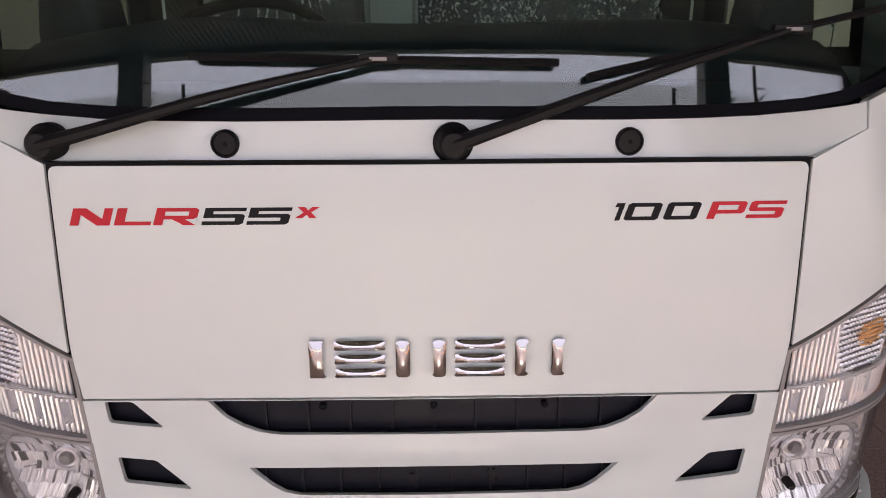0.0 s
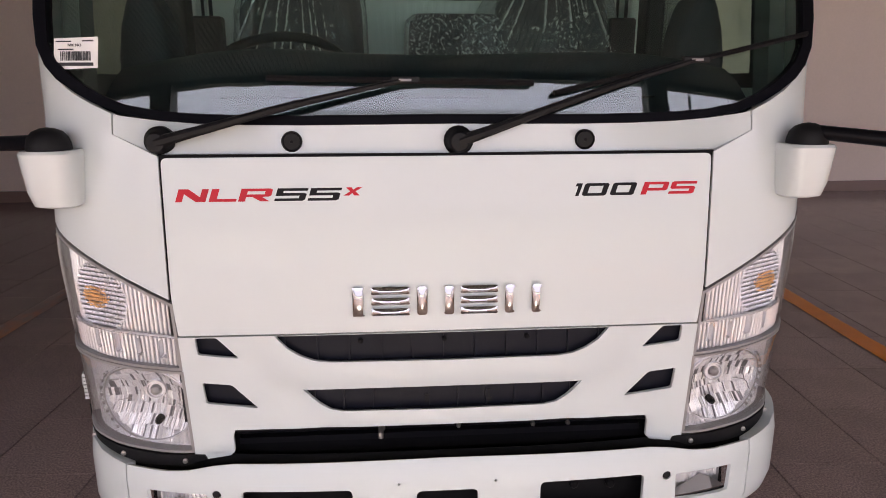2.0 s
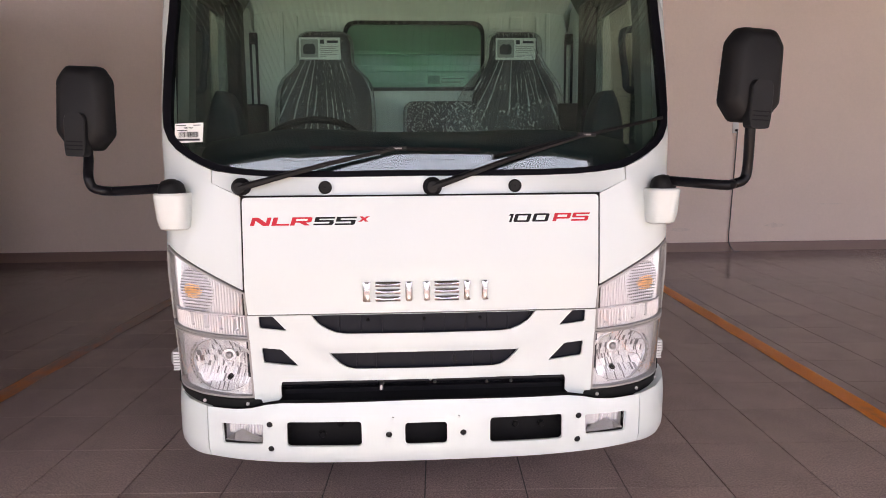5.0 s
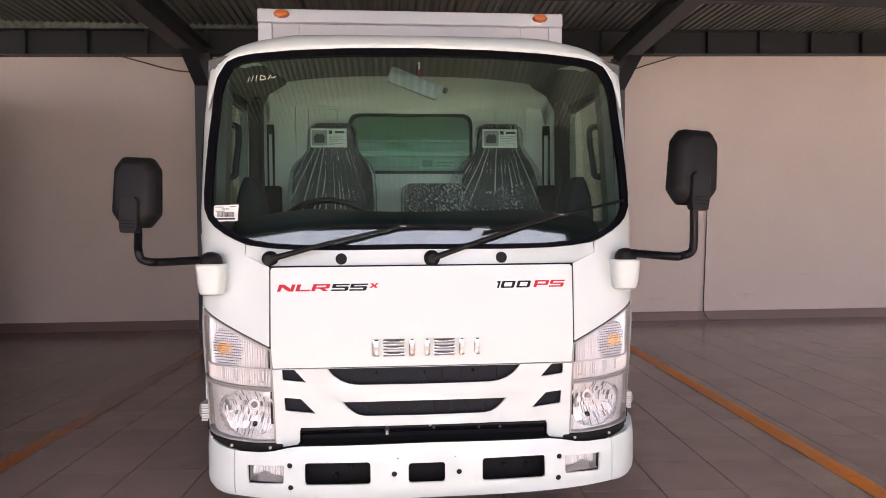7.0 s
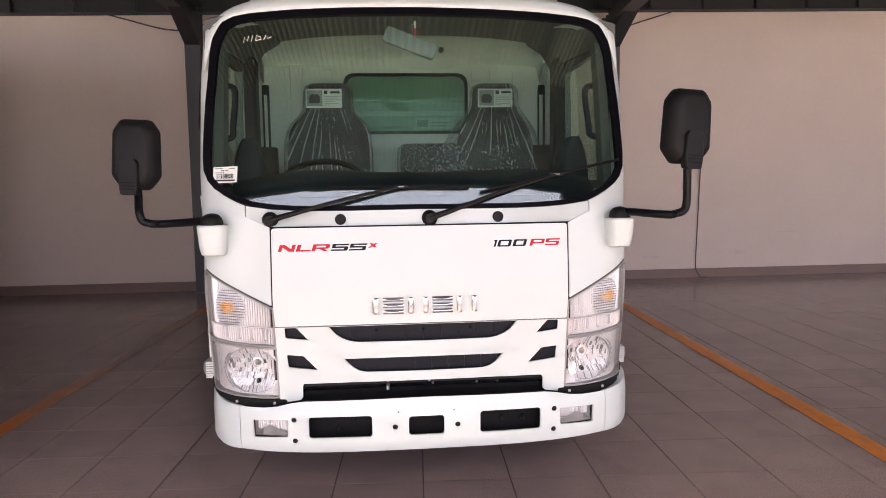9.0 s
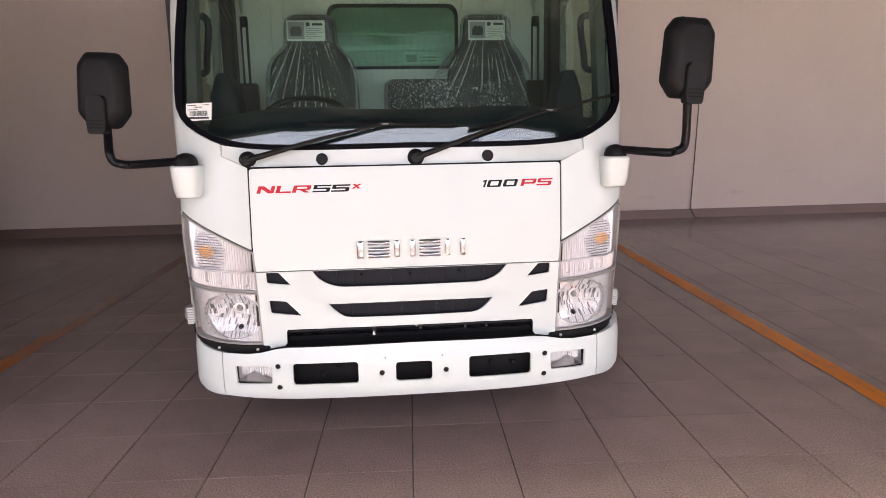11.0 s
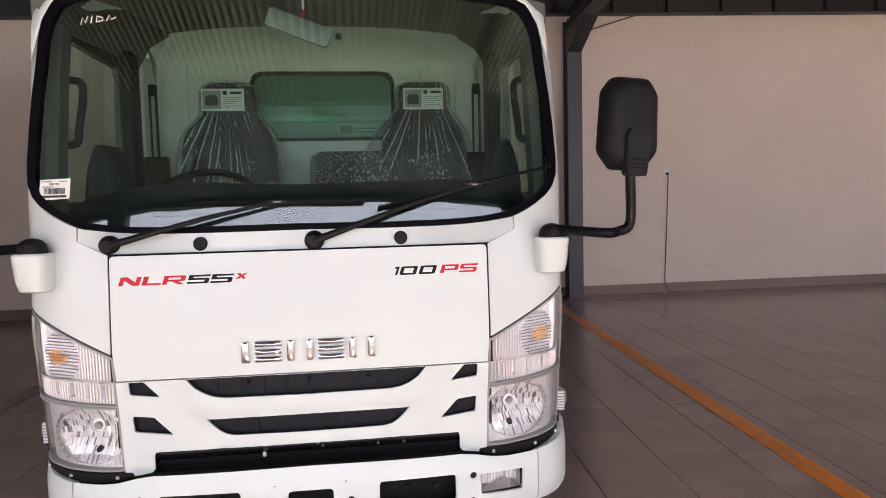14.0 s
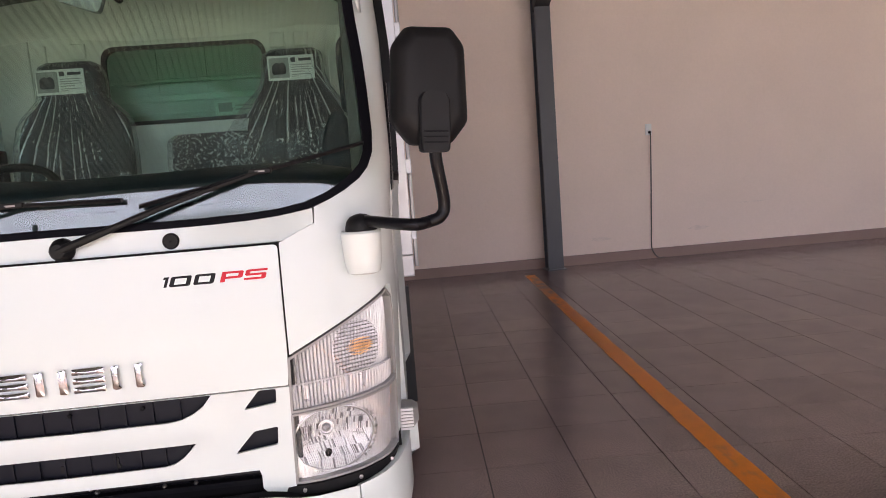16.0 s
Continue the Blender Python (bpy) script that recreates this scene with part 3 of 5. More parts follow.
def lean(z):
    return float(np.interp(z, [0.30, 0.5, 0.8, 0.9, 1.0, 1.19, 1.27], [0.0, -0.012, -0.022, -0.023, -0.016, 0.0, 0.012]))


def waist(z):
    """How the cab's width changes with height above the lamps."""
    return 1 + 0.016 * min(1, max(0, (z - 1.2) / 0.2)) - 0.06 * max(0, z - 1.78)


def hull(side, proud=0.0):
    """The cab's outer surface, by the run u from the middle and the height."""
    def at(u, z):
        if u < 0.6:
            x, y = u, 0.0
        else:
            x, y = float(np.interp(u, _len, _plan[:, 0])), float(np.interp(u, _len, _plan[:, 1]))
        x *= waist(z) - 0.055 * max(0, 0.95 - z) * min(1, max(0, (x - 0.62) / 0.2))
        return (side * x, y + lean(z) + 0.2 * max(0, z - 1.24) - proud, z)
    return at


def run(x):
    return x if x < 0.6 else float(np.interp(x, _plan[:, 0], _len))


def front(x, z):
    """The flat middle of the front."""
    return (x, lean(z) - 0.006 * (1 - min(1, abs(x) / 0.6) ** 2), z)


def pane(x, z):
    """The windscreen's surface."""
    return (x, 0.03 + 0.07 * (abs(x) / 0.87) ** 2.6 + 0.2 * (z - 1.27), z)


def behind(shape, d):
    def at(a, b):
        x, y, z = shape(a, b)
        return (x, y + d, z)
    return at


def sunk(shape, d):
    """The same surface, moved inwards along its own normal."""
    def at(a, b):
        p, pu, pv = (Vector(shape(*q)) for q in ((a, b), (a + 1e-4, b), (a, b + 1e-4)))
        n = (pu - p).cross(pv - p).normalized()
        return tuple(p - (n if n.y < 0 else -n) * d)
    return at


# front lid
lid = part("front_lid", skin(rounded([(-0.585, 0.802), (0.585, 0.802), (0.5915, 0.88), (0.5915, 1.189), (-0.5915, 1.189), (-0.5915, 0.88)], [0.004, 0.004, 0.1, 0.014, 0.014, 0.1]), [], front, 0.02, 0.06), WHITE, truck, bevel=0.002)
# black sheet put behind the lid, so that its gaps read as shaded
part("lid_backing", skin([(-0.602, 0.80), (0.602, 0.80), (0.605, 1.1945), (-0.605, 1.1945)], [], behind(front, 0.006), 0.03, 0.1), VOID, truck, "black sheet behind the lid that darkens its gaps")

# cowl between lid and windscreen
WS = [(0.0, 1.255), (0.15, 1.254), (0.3, 1.253), (0.42, 1.254), (0.52, 1.257), (0.6, 1.263), (0.675, 1.275), (0.74, 1.297), (0.787, 1.321), (0.825, 1.348), (0.851, 1.378), (0.868, 1.42), (0.872, 1.48), (0.868, 1.6), (0.862, 1.70), (0.852, 1.80), (0.845, 1.90), (0.835, 1.957), (0.819, 1.999), (0.792, 2.030), (0.748, 2.050), (0.685, 2.061), (0.52, 2.073), (0.3, 2.081), (0.0, 2.085)]


def cowl(x, z):
    a = abs(x)
    zt = float(np.interp(a, [p[0] for p in WS[:10]], [p[1] for p in WS[:10]]))
    f = (z - 1.2) / (zt - 1.2)
    y = (0.018 + 0.9 * max(0, a - 0.55) ** 2) * (1 - f) + (pane(a, zt)[1] - 0.003) * f
    k = min(1, max(0, (a - 0.59) / 0.09))
    k = k * k * (3 - 2 * k)  # runs into the corner panel
    return (x, y * (1 - k) + hull(1)(run(a), z)[1] * k, z)


half = [(0.0, 1.193), (0.6035, 1.195), (0.6908, 1.236), (0.6908, 1.277)] + [(x, z - 0.001) for x, z in WS[6::-1]]
part("cowl", skin(mirrored(half), [], cowl, 0.02, 0.04), WHITE, truck, bevel=0.003)

# corner panels, A pillars and cab sides up to the doors
for s in (1, -1):
    d = run(0.9075)
    edge = [(run(x / waist(z)), z) for x, z in WS[7:19]]
    out = [(run(0.5968), 0.886), (run(0.875), 1.035), (run(0.8865), 1.03), (run(0.893), 0.75), (run(0.89), 0.52), (d, 0.52), (d, 1.3), (d - 0.03, 1.55), (d - 0.07, 1.8), (d - 0.11, 1.95), (d - 0.14, 2.03)]
    out += edge[::-1] + [(run(0.6915), 1.279), (run(0.6915), 1.2365), (run(0.6045), 1.1955), (run(0.5968), 1.192)]
    part("corner_panel", skin(out, [], hull(s), 0.018, 0.035), WHITE, truck, bevel=0.0015)
    # mirror foot: white pod with a black dome
    rings = []
    for z, gx, y0 in ((1.083, 0.034, 0.010), (1.09, 0.046, -0.012), (1.12, 0.051, -0.022), (1.17, 0.054, -0.028), (1.2, 0.056, -0.031), (1.206, 0.053, -0.027)):
        rings.append([(s * (0.818 + a), b, z) for a, b in rounded([(-gx, y0), (gx, y0), (gx, 0.2), (-gx, 0.2)], 0.04, 5)])
    pod = part("mirror_foot", loft(rings), WHITE, truck)
    bm = lathe([(0.044, 0.0), (0.043, 0.012), (0.039, 0.027), (0.029, 0.039), (0.015, 0.045), (0.003, 0.047)], (s * 0.820, 0.02, 1.205), "z", 24)
    part("dome", bm, BLACK, pod, "black plastic dome")


# roof
def drop(x):
    a = abs(x)
    return 0.012 * min(1, max(0, (a - 0.52) / 0.1)) + 0.12 * max(0, (a - 0.55) / 0.33) ** 2.4


bm = bmesh.new()
xs = np.linspace(-0.862, 0.862, 61)
top_edge = sorted([(x, z) for x, z in WS[16:]] + [(-x, z) for x, z in WS[16:] if x > 0])
rows = []
for off, e in ((0, 0), (0.004, 0.25), (0.015, 0.5), (0.035, 0.72), (0.07, 0.87), (0.13, 0.96), (0.25, 1.02), (0.6, 1.55), (1.0, 1.85), (1.30, 1.75), (1.36, 0.7)):
    row = []
    for x in xs:
        zt = float(np.interp(x, [p[0] for p in top_edge], [p[1] for p in top_edge])) - max(0, abs(x) - 0.838) * 3
        zr = max(2.165 - drop(x), zt + 0.01)
        y0 = pane(min(0.83, abs(x)), zt)[1] - 0.006
        row.append(bm.verts.new((x, y0 + off, zt + (zr - zt) * e)))
    rows.append(row)
for a, b in zip(rows, rows[1:]):
    for i in range(len(xs) - 1):
        bm.faces.new((a[i], a[i + 1], b[i + 1], b[i]))
ro = part("roof", bm, WHITE, truck)
sd = ro.modifiers.new("sheet", "SOLIDIFY")
sd.thickness, sd.offset = 0.02, -1

# windscreen: gasket, black border and glass
inner = []
for x, z in WS:
    b = np.interp(z, [1.262, 1.33, 1.5, 1.9, 2.0, 2.085], [0.0, 0.022, 0.030, 0.030, 0.032, 0.0])
    dz = np.interp(z, [1.253, 1.29, 1.345, 1.45, 1.9, 2.02, 2.085], [0.020, 0.020, 0.016, 0.0, -0.004, -0.024, -0.030])
    inner.append((max(0.0, x - (b if x > 0.3 else 0)), z + dz))
ws_out, ws_in = mirrored(WS), mirrored(inner)
part("windscreen_gasket", skin(ws_out, [ws_in], behind(pane, -0.006), 0.022, 0.05), GASKET, truck, "glossy black windscreen border", bevel=0.003)
wsg = part("windscreen", skin([(x * 0.97, 1.66 + (z - 1.66) * 0.965) for x, z in ws_out], [], behind(pane, 0.002), 0.005, 0.07), WIND, truck, "green-tinted windscreen glass")
wsg.visible_shadow = False

# lower fascia with the grille openings
half = [(0.0, 0.567), (0.482, 0.567), (0.487, 0.553), (0.487, 0.512), (0.497, 0.502), (0.565, 0.492), (0.577, 0.497), (0.586, 0.7), (0.588, 0.798), (0.0, 0.798)]
UG = [(-0.378, 0.7968), (-0.352, 0.766), (-0.325, 0.748), (-0.295, 0.736), (-0.26, 0.731), (0, 0.729), (0.26, 0.731), (0.295, 0.736), (0.325, 0.748), (0.352, 0.766), (0.378, 0.7968)]
LG = [(-0.322, 0.664), (-0.305, 0.645), (-0.285, 0.626), (-0.262, 0.613), (-0.235, 0.608), (0, 0.606), (0.235, 0.608), (0.262, 0.613), (0.285, 0.626), (0.305, 0.645), (0.322, 0.664)]
TU = [(-0.551, 0.796), (-0.504, 0.796), (-0.459, 0.744), (-0.548, 0.756)]
TL = [(-0.545, 0.688), (-0.480, 0.681), (-0.424, 0.621), (-0.540, 0.636)]


def fascia_at(x, z):
    """The front with the raised bars round the grille and hollows beside the vents."""
    a = abs(x)
    y = lean(z) - 0.006 * (1 - min(1, a / 0.6) ** 2)
    for z0, x0 in ((0.70, 0.43), (0.585, 0.39)):  # raised bars under each opening
        y -= 0.006 * math.exp(-((z - z0) / 0.022) ** 2) * min(1, max(0, (x0 - a) / 0.06))
    d = (a - 0.40) + (z - 0.70) * -0.9
    y += 0.004 * math.exp(-(d / 0.05) ** 2) * min(1, max(0, (0.79 - z) / 0.05))
    return (x, y, z)


holes = [UG, LG] + [rounded([(s * x, z) for x, z in t][::s], 0.006, 3) for t in (TU, TL) for s in (1, -1)]
part("fascia", skin(mirrored(half), holes, fascia_at, 0.009, 0.022), WHITE, truck, bevel=0.003)
grille = part("grille", skin([(-0.60, 0.58), (0.60, 0.58), (0.60, 0.80), (-0.60, 0.80)], [], behind(front, 0.022), 0.01, 0.1), DARKBLUE, truck, "dark blue-black grille insert")
for z0, z1, xm, n in ((0.60, 0.665, 0.30, 10), (0.725, 0.795, 0.36, 11)):
    for i in range(n):
        x = -xm + 2 * xm * i / (n - 1)
        part("slat", boxed((x - 0.0022, x + 0.0022, lean(z0) + 0.009, lean(z0) + 0.022, z0, z1)), DARKBLUE, grille, smooth=False)
    part("slat", boxed((-0.4, 0.4, lean(z0) + 0.008, lean(z0) + 0.022, z0 - 0.004, z0 + 0.004)), DARKBLUE, grille, smooth=False)
for x in (-0.19, 0.0, 0.19):
    part("clip", lathe([(0.006, 0.02), (0.006, 0.008), (0.003, 0.006)], (x, lean(0.775), 0.775), "y", 10), VOID, grille, smooth=False)
part("bracket", boxed((-0.045, -0.034, -0.004, 0.002, 0.615, 0.634)), BLACK, grille, "dark bracket", smooth=False)
part("bracket", boxed((0.095, 0.108, -0.004, 0.002, 0.622, 0.642), (0.098, 0.112, -0.004, 0.002, 0.612, 0.622)), BLACK, grille, "dark bracket", smooth=False)

# black boxes that fill the dark space between fascia and bumper, with its fittings
under = part("underbody", boxed((-0.60, 0.60, 0.035, 0.06, 0.36, 0.60), (-0.84, 0.84, 0.16, 0.3, 0.36, 0.56)), VOID, truck, "black filler boxes behind the bumper", smooth=False)
part("crossbar", tube([(-0.52, 0.02, 0.55), (0.52, 0.02, 0.55)], 0.012), GLOSSBLACK, under)
part("crossbar", boxed((-0.48, 0.48, 0.012, 0.034, 0.515, 0.53)), GLOSSBLACK, under, smooth=False)
for x, z in ((-0.145, 0.545), (0.02, 0.556), (0.215, 0.542), (0.30, 0.542), (-0.185, 0.564), (0.035, 0.545)):
    part("bolt", lathe([(0.006, 0.0), (0.006, -0.008), (0.004, -0.013), (0.0015, -0.015)], (x, 0.014, z), "y", 8), STEEL, under, "zinc-plated bolt")
part("nozzle", tube([(-0.15, 0.01, 0.552), (-0.15, -0.006, 0.54), (-0.15, -0.006, 0.528)], 0.007, 8), STEEL, under, "small metal nozzle")

# bumper
_bp = np.array(spline([(0.0, -0.102), (0.25, -0.1), (0.45, -0.088), (0.6, -0.064), (0.72, -0.026), (0.792, 0.010), (0.844, 0.055), (0.878, 0.115), (0.895, 0.2), (0.899, 0.32), (0.899, 0.5)], 8))
_bl = np.r_[0, np.cumsum(np.hypot(*np.diff(_bp, axis=0).T))]


def bumper_at(u, z):
    a = abs(u)
    x, y = float(np.interp(a, _bl, _bp[:, 0])), float(np.interp(a, _bl, _bp[:, 1]))
    roll = 0.03 * max(0, (z - 0.455) / 0.08) ** 1.5 + 0.02 * max(0, (0.35 - z) / 0.05) ** 2
    tuck = 1 - 0.07 * max(0, (0.35 - z) / 0.05) ** 2 * max(0, a - 0.7)
    aside = 0.011 * min(1, max(0, (a - 0.5) / 0.35))  # the bumper sits a little off centre
    return (math.copysign(x, u) * tuck + aside, y + roll, z)


def brun(x):
    return math.copysign(float(np.interp(abs(x), _bp[:, 0], _bl)), x)


SEAM = brun(0.745)
half = [(0.0, 0.303), (brun(0.4), 0.305), (SEAM - 0.002, 0.311), (SEAM - 0.002, 0.486), (brun(0.64), 0.487), (brun(0.585), 0.493), (brun(0.53), 0.505), (brun(0.48), 0.511), (0.0, 0.515)]
slots = [rounded([(x0, z0), (x1, z0), (x1, z1), (x0, z1)], 0.014, 4) for x0, x1, z0, z1 in ((-0.462, -0.214, 0.368, 0.453), (-0.07, 0.07, 0.368, 0.444), (0.214, 0.462, 0.366, 0.453))]
lamps = []
for s in (1, -1):
    q = [(brun(0.545), 0.373), (brun(0.688), 0.367), (brun(0.692), 0.438), (brun(0.541), 0.443)]
    lamps.append(rounded([(s * a, b) for a, b in q][::s], 0.008, 3))
dots = []
for x, z, r in ((0.52, 0.442, 0.011), (0.517, 0.358, 0.011), (0.124, 0.404, 0.011), (0.11, 0.463, 0.003)):
    for s in (1, -1):
        dots.append([(s * x + r * math.cos(2 * math.pi * k / 12) * s, z + r * math.sin(2 * math.pi * k / 12)) for k in range(12)])
bumper = part("bumper", skin(mirrored(half), slots + lamps + dots, bumper_at, 0.010, 0.03), WHITE, truck, bevel=0.0025)
# black sheet stands in for the shade inside the slots
part("slot_backing", skin([(-0.72, 0.34), (0.72, 0.34), (0.7, 0.50), (-0.7, 0.50)], [], behind(bumper_at, 0.065), 0.01, 0.08), VOID, bumper, "black sheet set behind the bumper slots to darken them")
part("tow_bar", tube([(-0.6, 0.0, 0.41), (0.6, 0.0, 0.41)], 0.022), GLOSSBLACK, bumper)
for x in (-0.35, -0.29, 0.31, 0.4):
    part("tow_bolt", lathe([(0.012, 0), (0.012, -0.02), (0.008, -0.024)], (x, -0.018, 0.405 + 0.02 * math.sin(x * 40)), "y", 8), VOID, bumper)
for s in (1, -1):
    e = _bl[-1] - 0.02
    out = [(SEAM + 0.002, 0.309), (SEAM + 0.06, 0.307), (SEAM + 0.12, 0.313), (SEAM + 0.17, 0.328), (SEAM + 0.23, 0.362), (e, 0.41), (e, 0.522), (SEAM + 0.19, 0.52), (SEAM + 0.165, 0.514), (SEAM + 0.14, 0.507), (SEAM + 0.09, 0.497), (SEAM + 0.04, 0.491), (SEAM + 0.002, 0.487)]
    part("bumper_end", skin([(s * a, b) for a, b in out], [], bumper_at, 0.03, 0.035), WHITE, bumper, bevel=0.003)
    # fog lamp: bowl, wedge and lens
    fog = part("fog_lamp", skin([(s * brun(0.538), 0.359), (s * brun(0.69), 0.355), (s * brun(0.69), 0.449), (s * brun(0.538), 0.449)], [], behind(bumper_at, 0.05), 0.01, 0.05), SILVER, truck, "clear fog lamp with a bright reflector")
    def fog_at(u, z):
        d = 0.040 - 0.010 * abs(math.sin(math.pi * u / 0.011)) if z > 0.392 else 0.042
        return sunk(lambda a, b: bumper_at(a, b), d)(u, z)
    part("rib_plate", skin([(s * brun(0.54), 0.370), (s * brun(0.686), 0.364), (s * brun(0.688), 0.442), (s * brun(0.539), 0.446)], [], fog_at, 0.002, 0.0036), SILVER, fog, "fluted reflector", smooth=False)
    bm = bmesh.new()
    tip = [(s * brun(0.545), 0.380), (s * brun(0.585), 0.396), (s * brun(0.622), 0.412), (s * brun(0.65), 0.396), (s * brun(0.684), 0.362)]
    r0 = [bm.verts.new(behind(bumper_at, 0.012)(a, 0.376)) for a, b in tip]
    r1 = [bm.verts.new(behind(bumper_at, 0.028)(a, b)) for a, b in tip]
    r2 = [bm.verts.new(behind(bumper_at, 0.034)(a, 0.364)) for a, b in tip]
    for p, q in ((r0, r1), (r1, r2), (r2, r0)):
        for i in range(4):
            bm.faces.new((p[i], p[i + 1], q[i + 1], q[i]))
    part("shield", bm, GREYTRIM, fog)
    part("sill", tube([behind(bumper_at, 0.012)(s * brun(x), 0.3695) for x in np.linspace(0.542, 0.685, 8)], 0.003, 6), GLOSSBLACK, fog)
    fl = part("lens", skin([(s * brun(0.54), 0.362), (s * brun(0.688), 0.359), (s * brun(0.69), 0.443), (s * brun(0.538), 0.447)], [], behind(bumper_at, 0.01), 0.003, 0.05), LENS, fog)
    fl.visible_shadow = False
for d in dots[:6]:
    x, z = sum(p[0] for p in d) / 12, sum(p[1] for p in d) / 12
    y = bumper_at(brun(x), z)[1]
    part("bolt", lathe([(0.0105, 0.012), (0.0105, 0.004), (0.007, 0.001), (0.002, 0.0)], (x, y, z), "y", 12), BLACK, bumper, "black bolt cap")

# strip under the headlamps
for s in (1, -1):
    h = hull(s)
    out = [(run(0.55), 0.496), (run(0.60), 0.48), (run(0.72), 0.473), (run(0.80), 0.477), (run(0.86), 0.49), (run(0.893), 0.512), (run(0.897), 0.536), (run(0.86), 0.521), (run(0.78), 0.511), (run(0.65), 0.506), (run(0.583), 0.508), (run(0.555), 0.506)]
    strip = part("lamp_strip", skin(out, [], behind(h, -0.004), 0.05, 0.03), BLACK, truck, "black plastic strip below the headlamp", bevel=0.003)
    for x, z in ((0.600, 0.494), (0.77, 0.494), (0.868, 0.508)):
        p = h(run(x), z)
        part("screw", lathe([(0.006, -0.004), (0.006, -0.008), (0.002, -0.009)], p, "y", 8), STEEL, strip)


# headlamps
def headlamp(s):
    h = hull(s)
    lamp = part("headlamp", skin([(run(0.575), 0.50), (run(0.885), 0.50), (run(0.89), 1.04), (run(0.575), 0.90)], [], sunk(h, 0.105), 0.01, 0.05), SILVER, truck, "headlamp with clear turn signal above a round reflector")
    upper = [(run(0.590), 0.876), (run(0.68), 0.920), (run(0.77), 0.965), (run(0.872), 1.024), (run(0.884), 1.0), (run(0.889), 0.86), (run(0.890), 0.752), (run(0.86), 0.740), (run(0.80), 0.732), (run(0.70), 0.724), (run(0.584), 0.719)]
    lower = [(run(0.583), 0.717), (run(0.70), 0.722), (run(0.80), 0.730), (run(0.86), 0.738), (run(0.890), 0.750), (run(0.892), 0.64), (run(0.891), 0.540), (run(0.86), 0.525), (run(0.78), 0.515), (run(0.65), 0.510), (run(0.577), 0.512)]

    def shrink(p, k):
        c = np.mean(p, 0)
        return [tuple(c + (np.array(q) - c) * (1 - k / np.linalg.norm(np.array(q) - c))) for q in p]

    def inset(p, k):
        """The outline drawn in by an even margin."""
        out = []
        n = len(p)
        area = sum(p[i][0] * p[(i + 1) % n][1] - p[(i + 1) % n][0] * p[i][1] for i in range(n))
        for i in range(n):
            a, b, c = (np.array(p[(i + d) % n], float) for d in (-1, 0, 1))
            n1, n2 = (np.array((-(q - r)[1], (q - r)[0])) / np.linalg.norm(q - r) * (1 if area > 0 else -1) for q, r in ((b, a), (c, b)))
            m = n1 + n2
            m /= max(0.5, float(m @ m)) / 2
            out.append(tuple(b + m * k))
        return out
    for o, nm in ((upper, "upper_rim"), (lower, "lower_rim")):
        part(nm, skin(o, [inset(o, 0.0065)], sunk(h, -0.001), 0.03, 0.025), GREYTRIM, lamp, "grey lamp rim", bevel=0.002)
        ln = part("lens", skin(inset(o, 0.004), [], sunk(h, 0.003), 0.003, 0.04), LENS, lamp, "clear plastic lens")
        ln.visible_shadow = False

    def disc(cx, cz, r, lens, n=40):
        """A round outline, cut off at the lens's edge."""
        lo, hi = np.min(lens, 0), np.max(lens, 0)
        return [(min(hi[0], max(lo[0], run(cx) + r * math.cos(2 * math.pi * k / n))), min(hi[1], max(lo[1], cz + r * math.sin(2 * math.pi * k / n)))) for k in range(n)]

    def saw(v, pitch):
        """A row of flutes: 0 in the groove, 1 on the ridge."""
        return abs(math.sin(math.pi * v / pitch))

    # turn signal: fluted plate in two tiers round a fine prism grid
    cu, cz, r = run(0.792), 0.868, 0.080
    ledge = lambda u: float(np.interp(u, [run(0.6), run(0.88)], [0.792, 0.806]))
    upin, loin = inset(upper, 0.005), inset(lower, 0.005)

    def span(outline, u):
        """Lowest and highest point of the outline at the run u."""
        zs = []
        for (a, za), (b, zb) in zip(outline, outline[1:] + outline[:1]):
            if (a - u) * (b - u) <= 0 and a != b:
                zs.append(za + (zb - za) * (u - a) / (b - a))
        return (min(zs), max(zs)) if zs else None

    HALF = 0.0027  # a quarter of a flute
    wave = (0.0, 0.75, 1.0, 0.75)
    bm = bmesh.new()
    cols = []
    u0, u1 = min(p[0] for p in upin) + 1e-4, max(p[0] for p in upin) - 1e-4
    for i in range(int((u1 - u0) / HALF) + 1):
        u = u0 + i * HALF
        lo, hi = span(upin, u)
        col = []
        for j in range(120):
            z = 0.716 + j * HALF
            q = math.hypot(u - cu, z - cz) / r
            if z < ledge(u):
                d = 0.018 - 0.0068 * wave[i % 4]
                for k, x in enumerate((0.632, 0.688, 0.744, 0.80)):  # small upright windows
                    if abs(u - run(x)) < 0.0075 and 0.743 + 0.004 * k < z < 0.784 + 0.004 * k:
                        d = 0.027
            elif q < 1:
                d = 0.030 + 0.008 * (1 - q * q) - 0.0046 * wave[i % 4] - 0.0040 * wave[j % 4]
            elif q < 1.05:
                d = 0.0255
            else:
                d = 0.029 - 0.0068 * wave[i % 4]
            zc = min(hi, max(lo, z))
            col.append((bm.verts.new(sunk(h, d)(u, zc)), zc))
        cols.append(col)
    for n, (a, b) in enumerate(zip(cols, cols[1:])):
        for k in range(119):
            if a[k][1] < a[k + 1][1] or b[k][1] < b[k + 1][1]:
                f = bm.faces.new((a[k][0], b[k][0], b[k + 1][0], a[k + 1][0]))
                uc, zc = u0 + n * HALF, 0.716 + k * HALF
                # every fourth flute or prism row coloured dark, as if it mirrored shade
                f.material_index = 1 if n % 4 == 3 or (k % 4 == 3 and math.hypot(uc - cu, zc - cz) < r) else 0
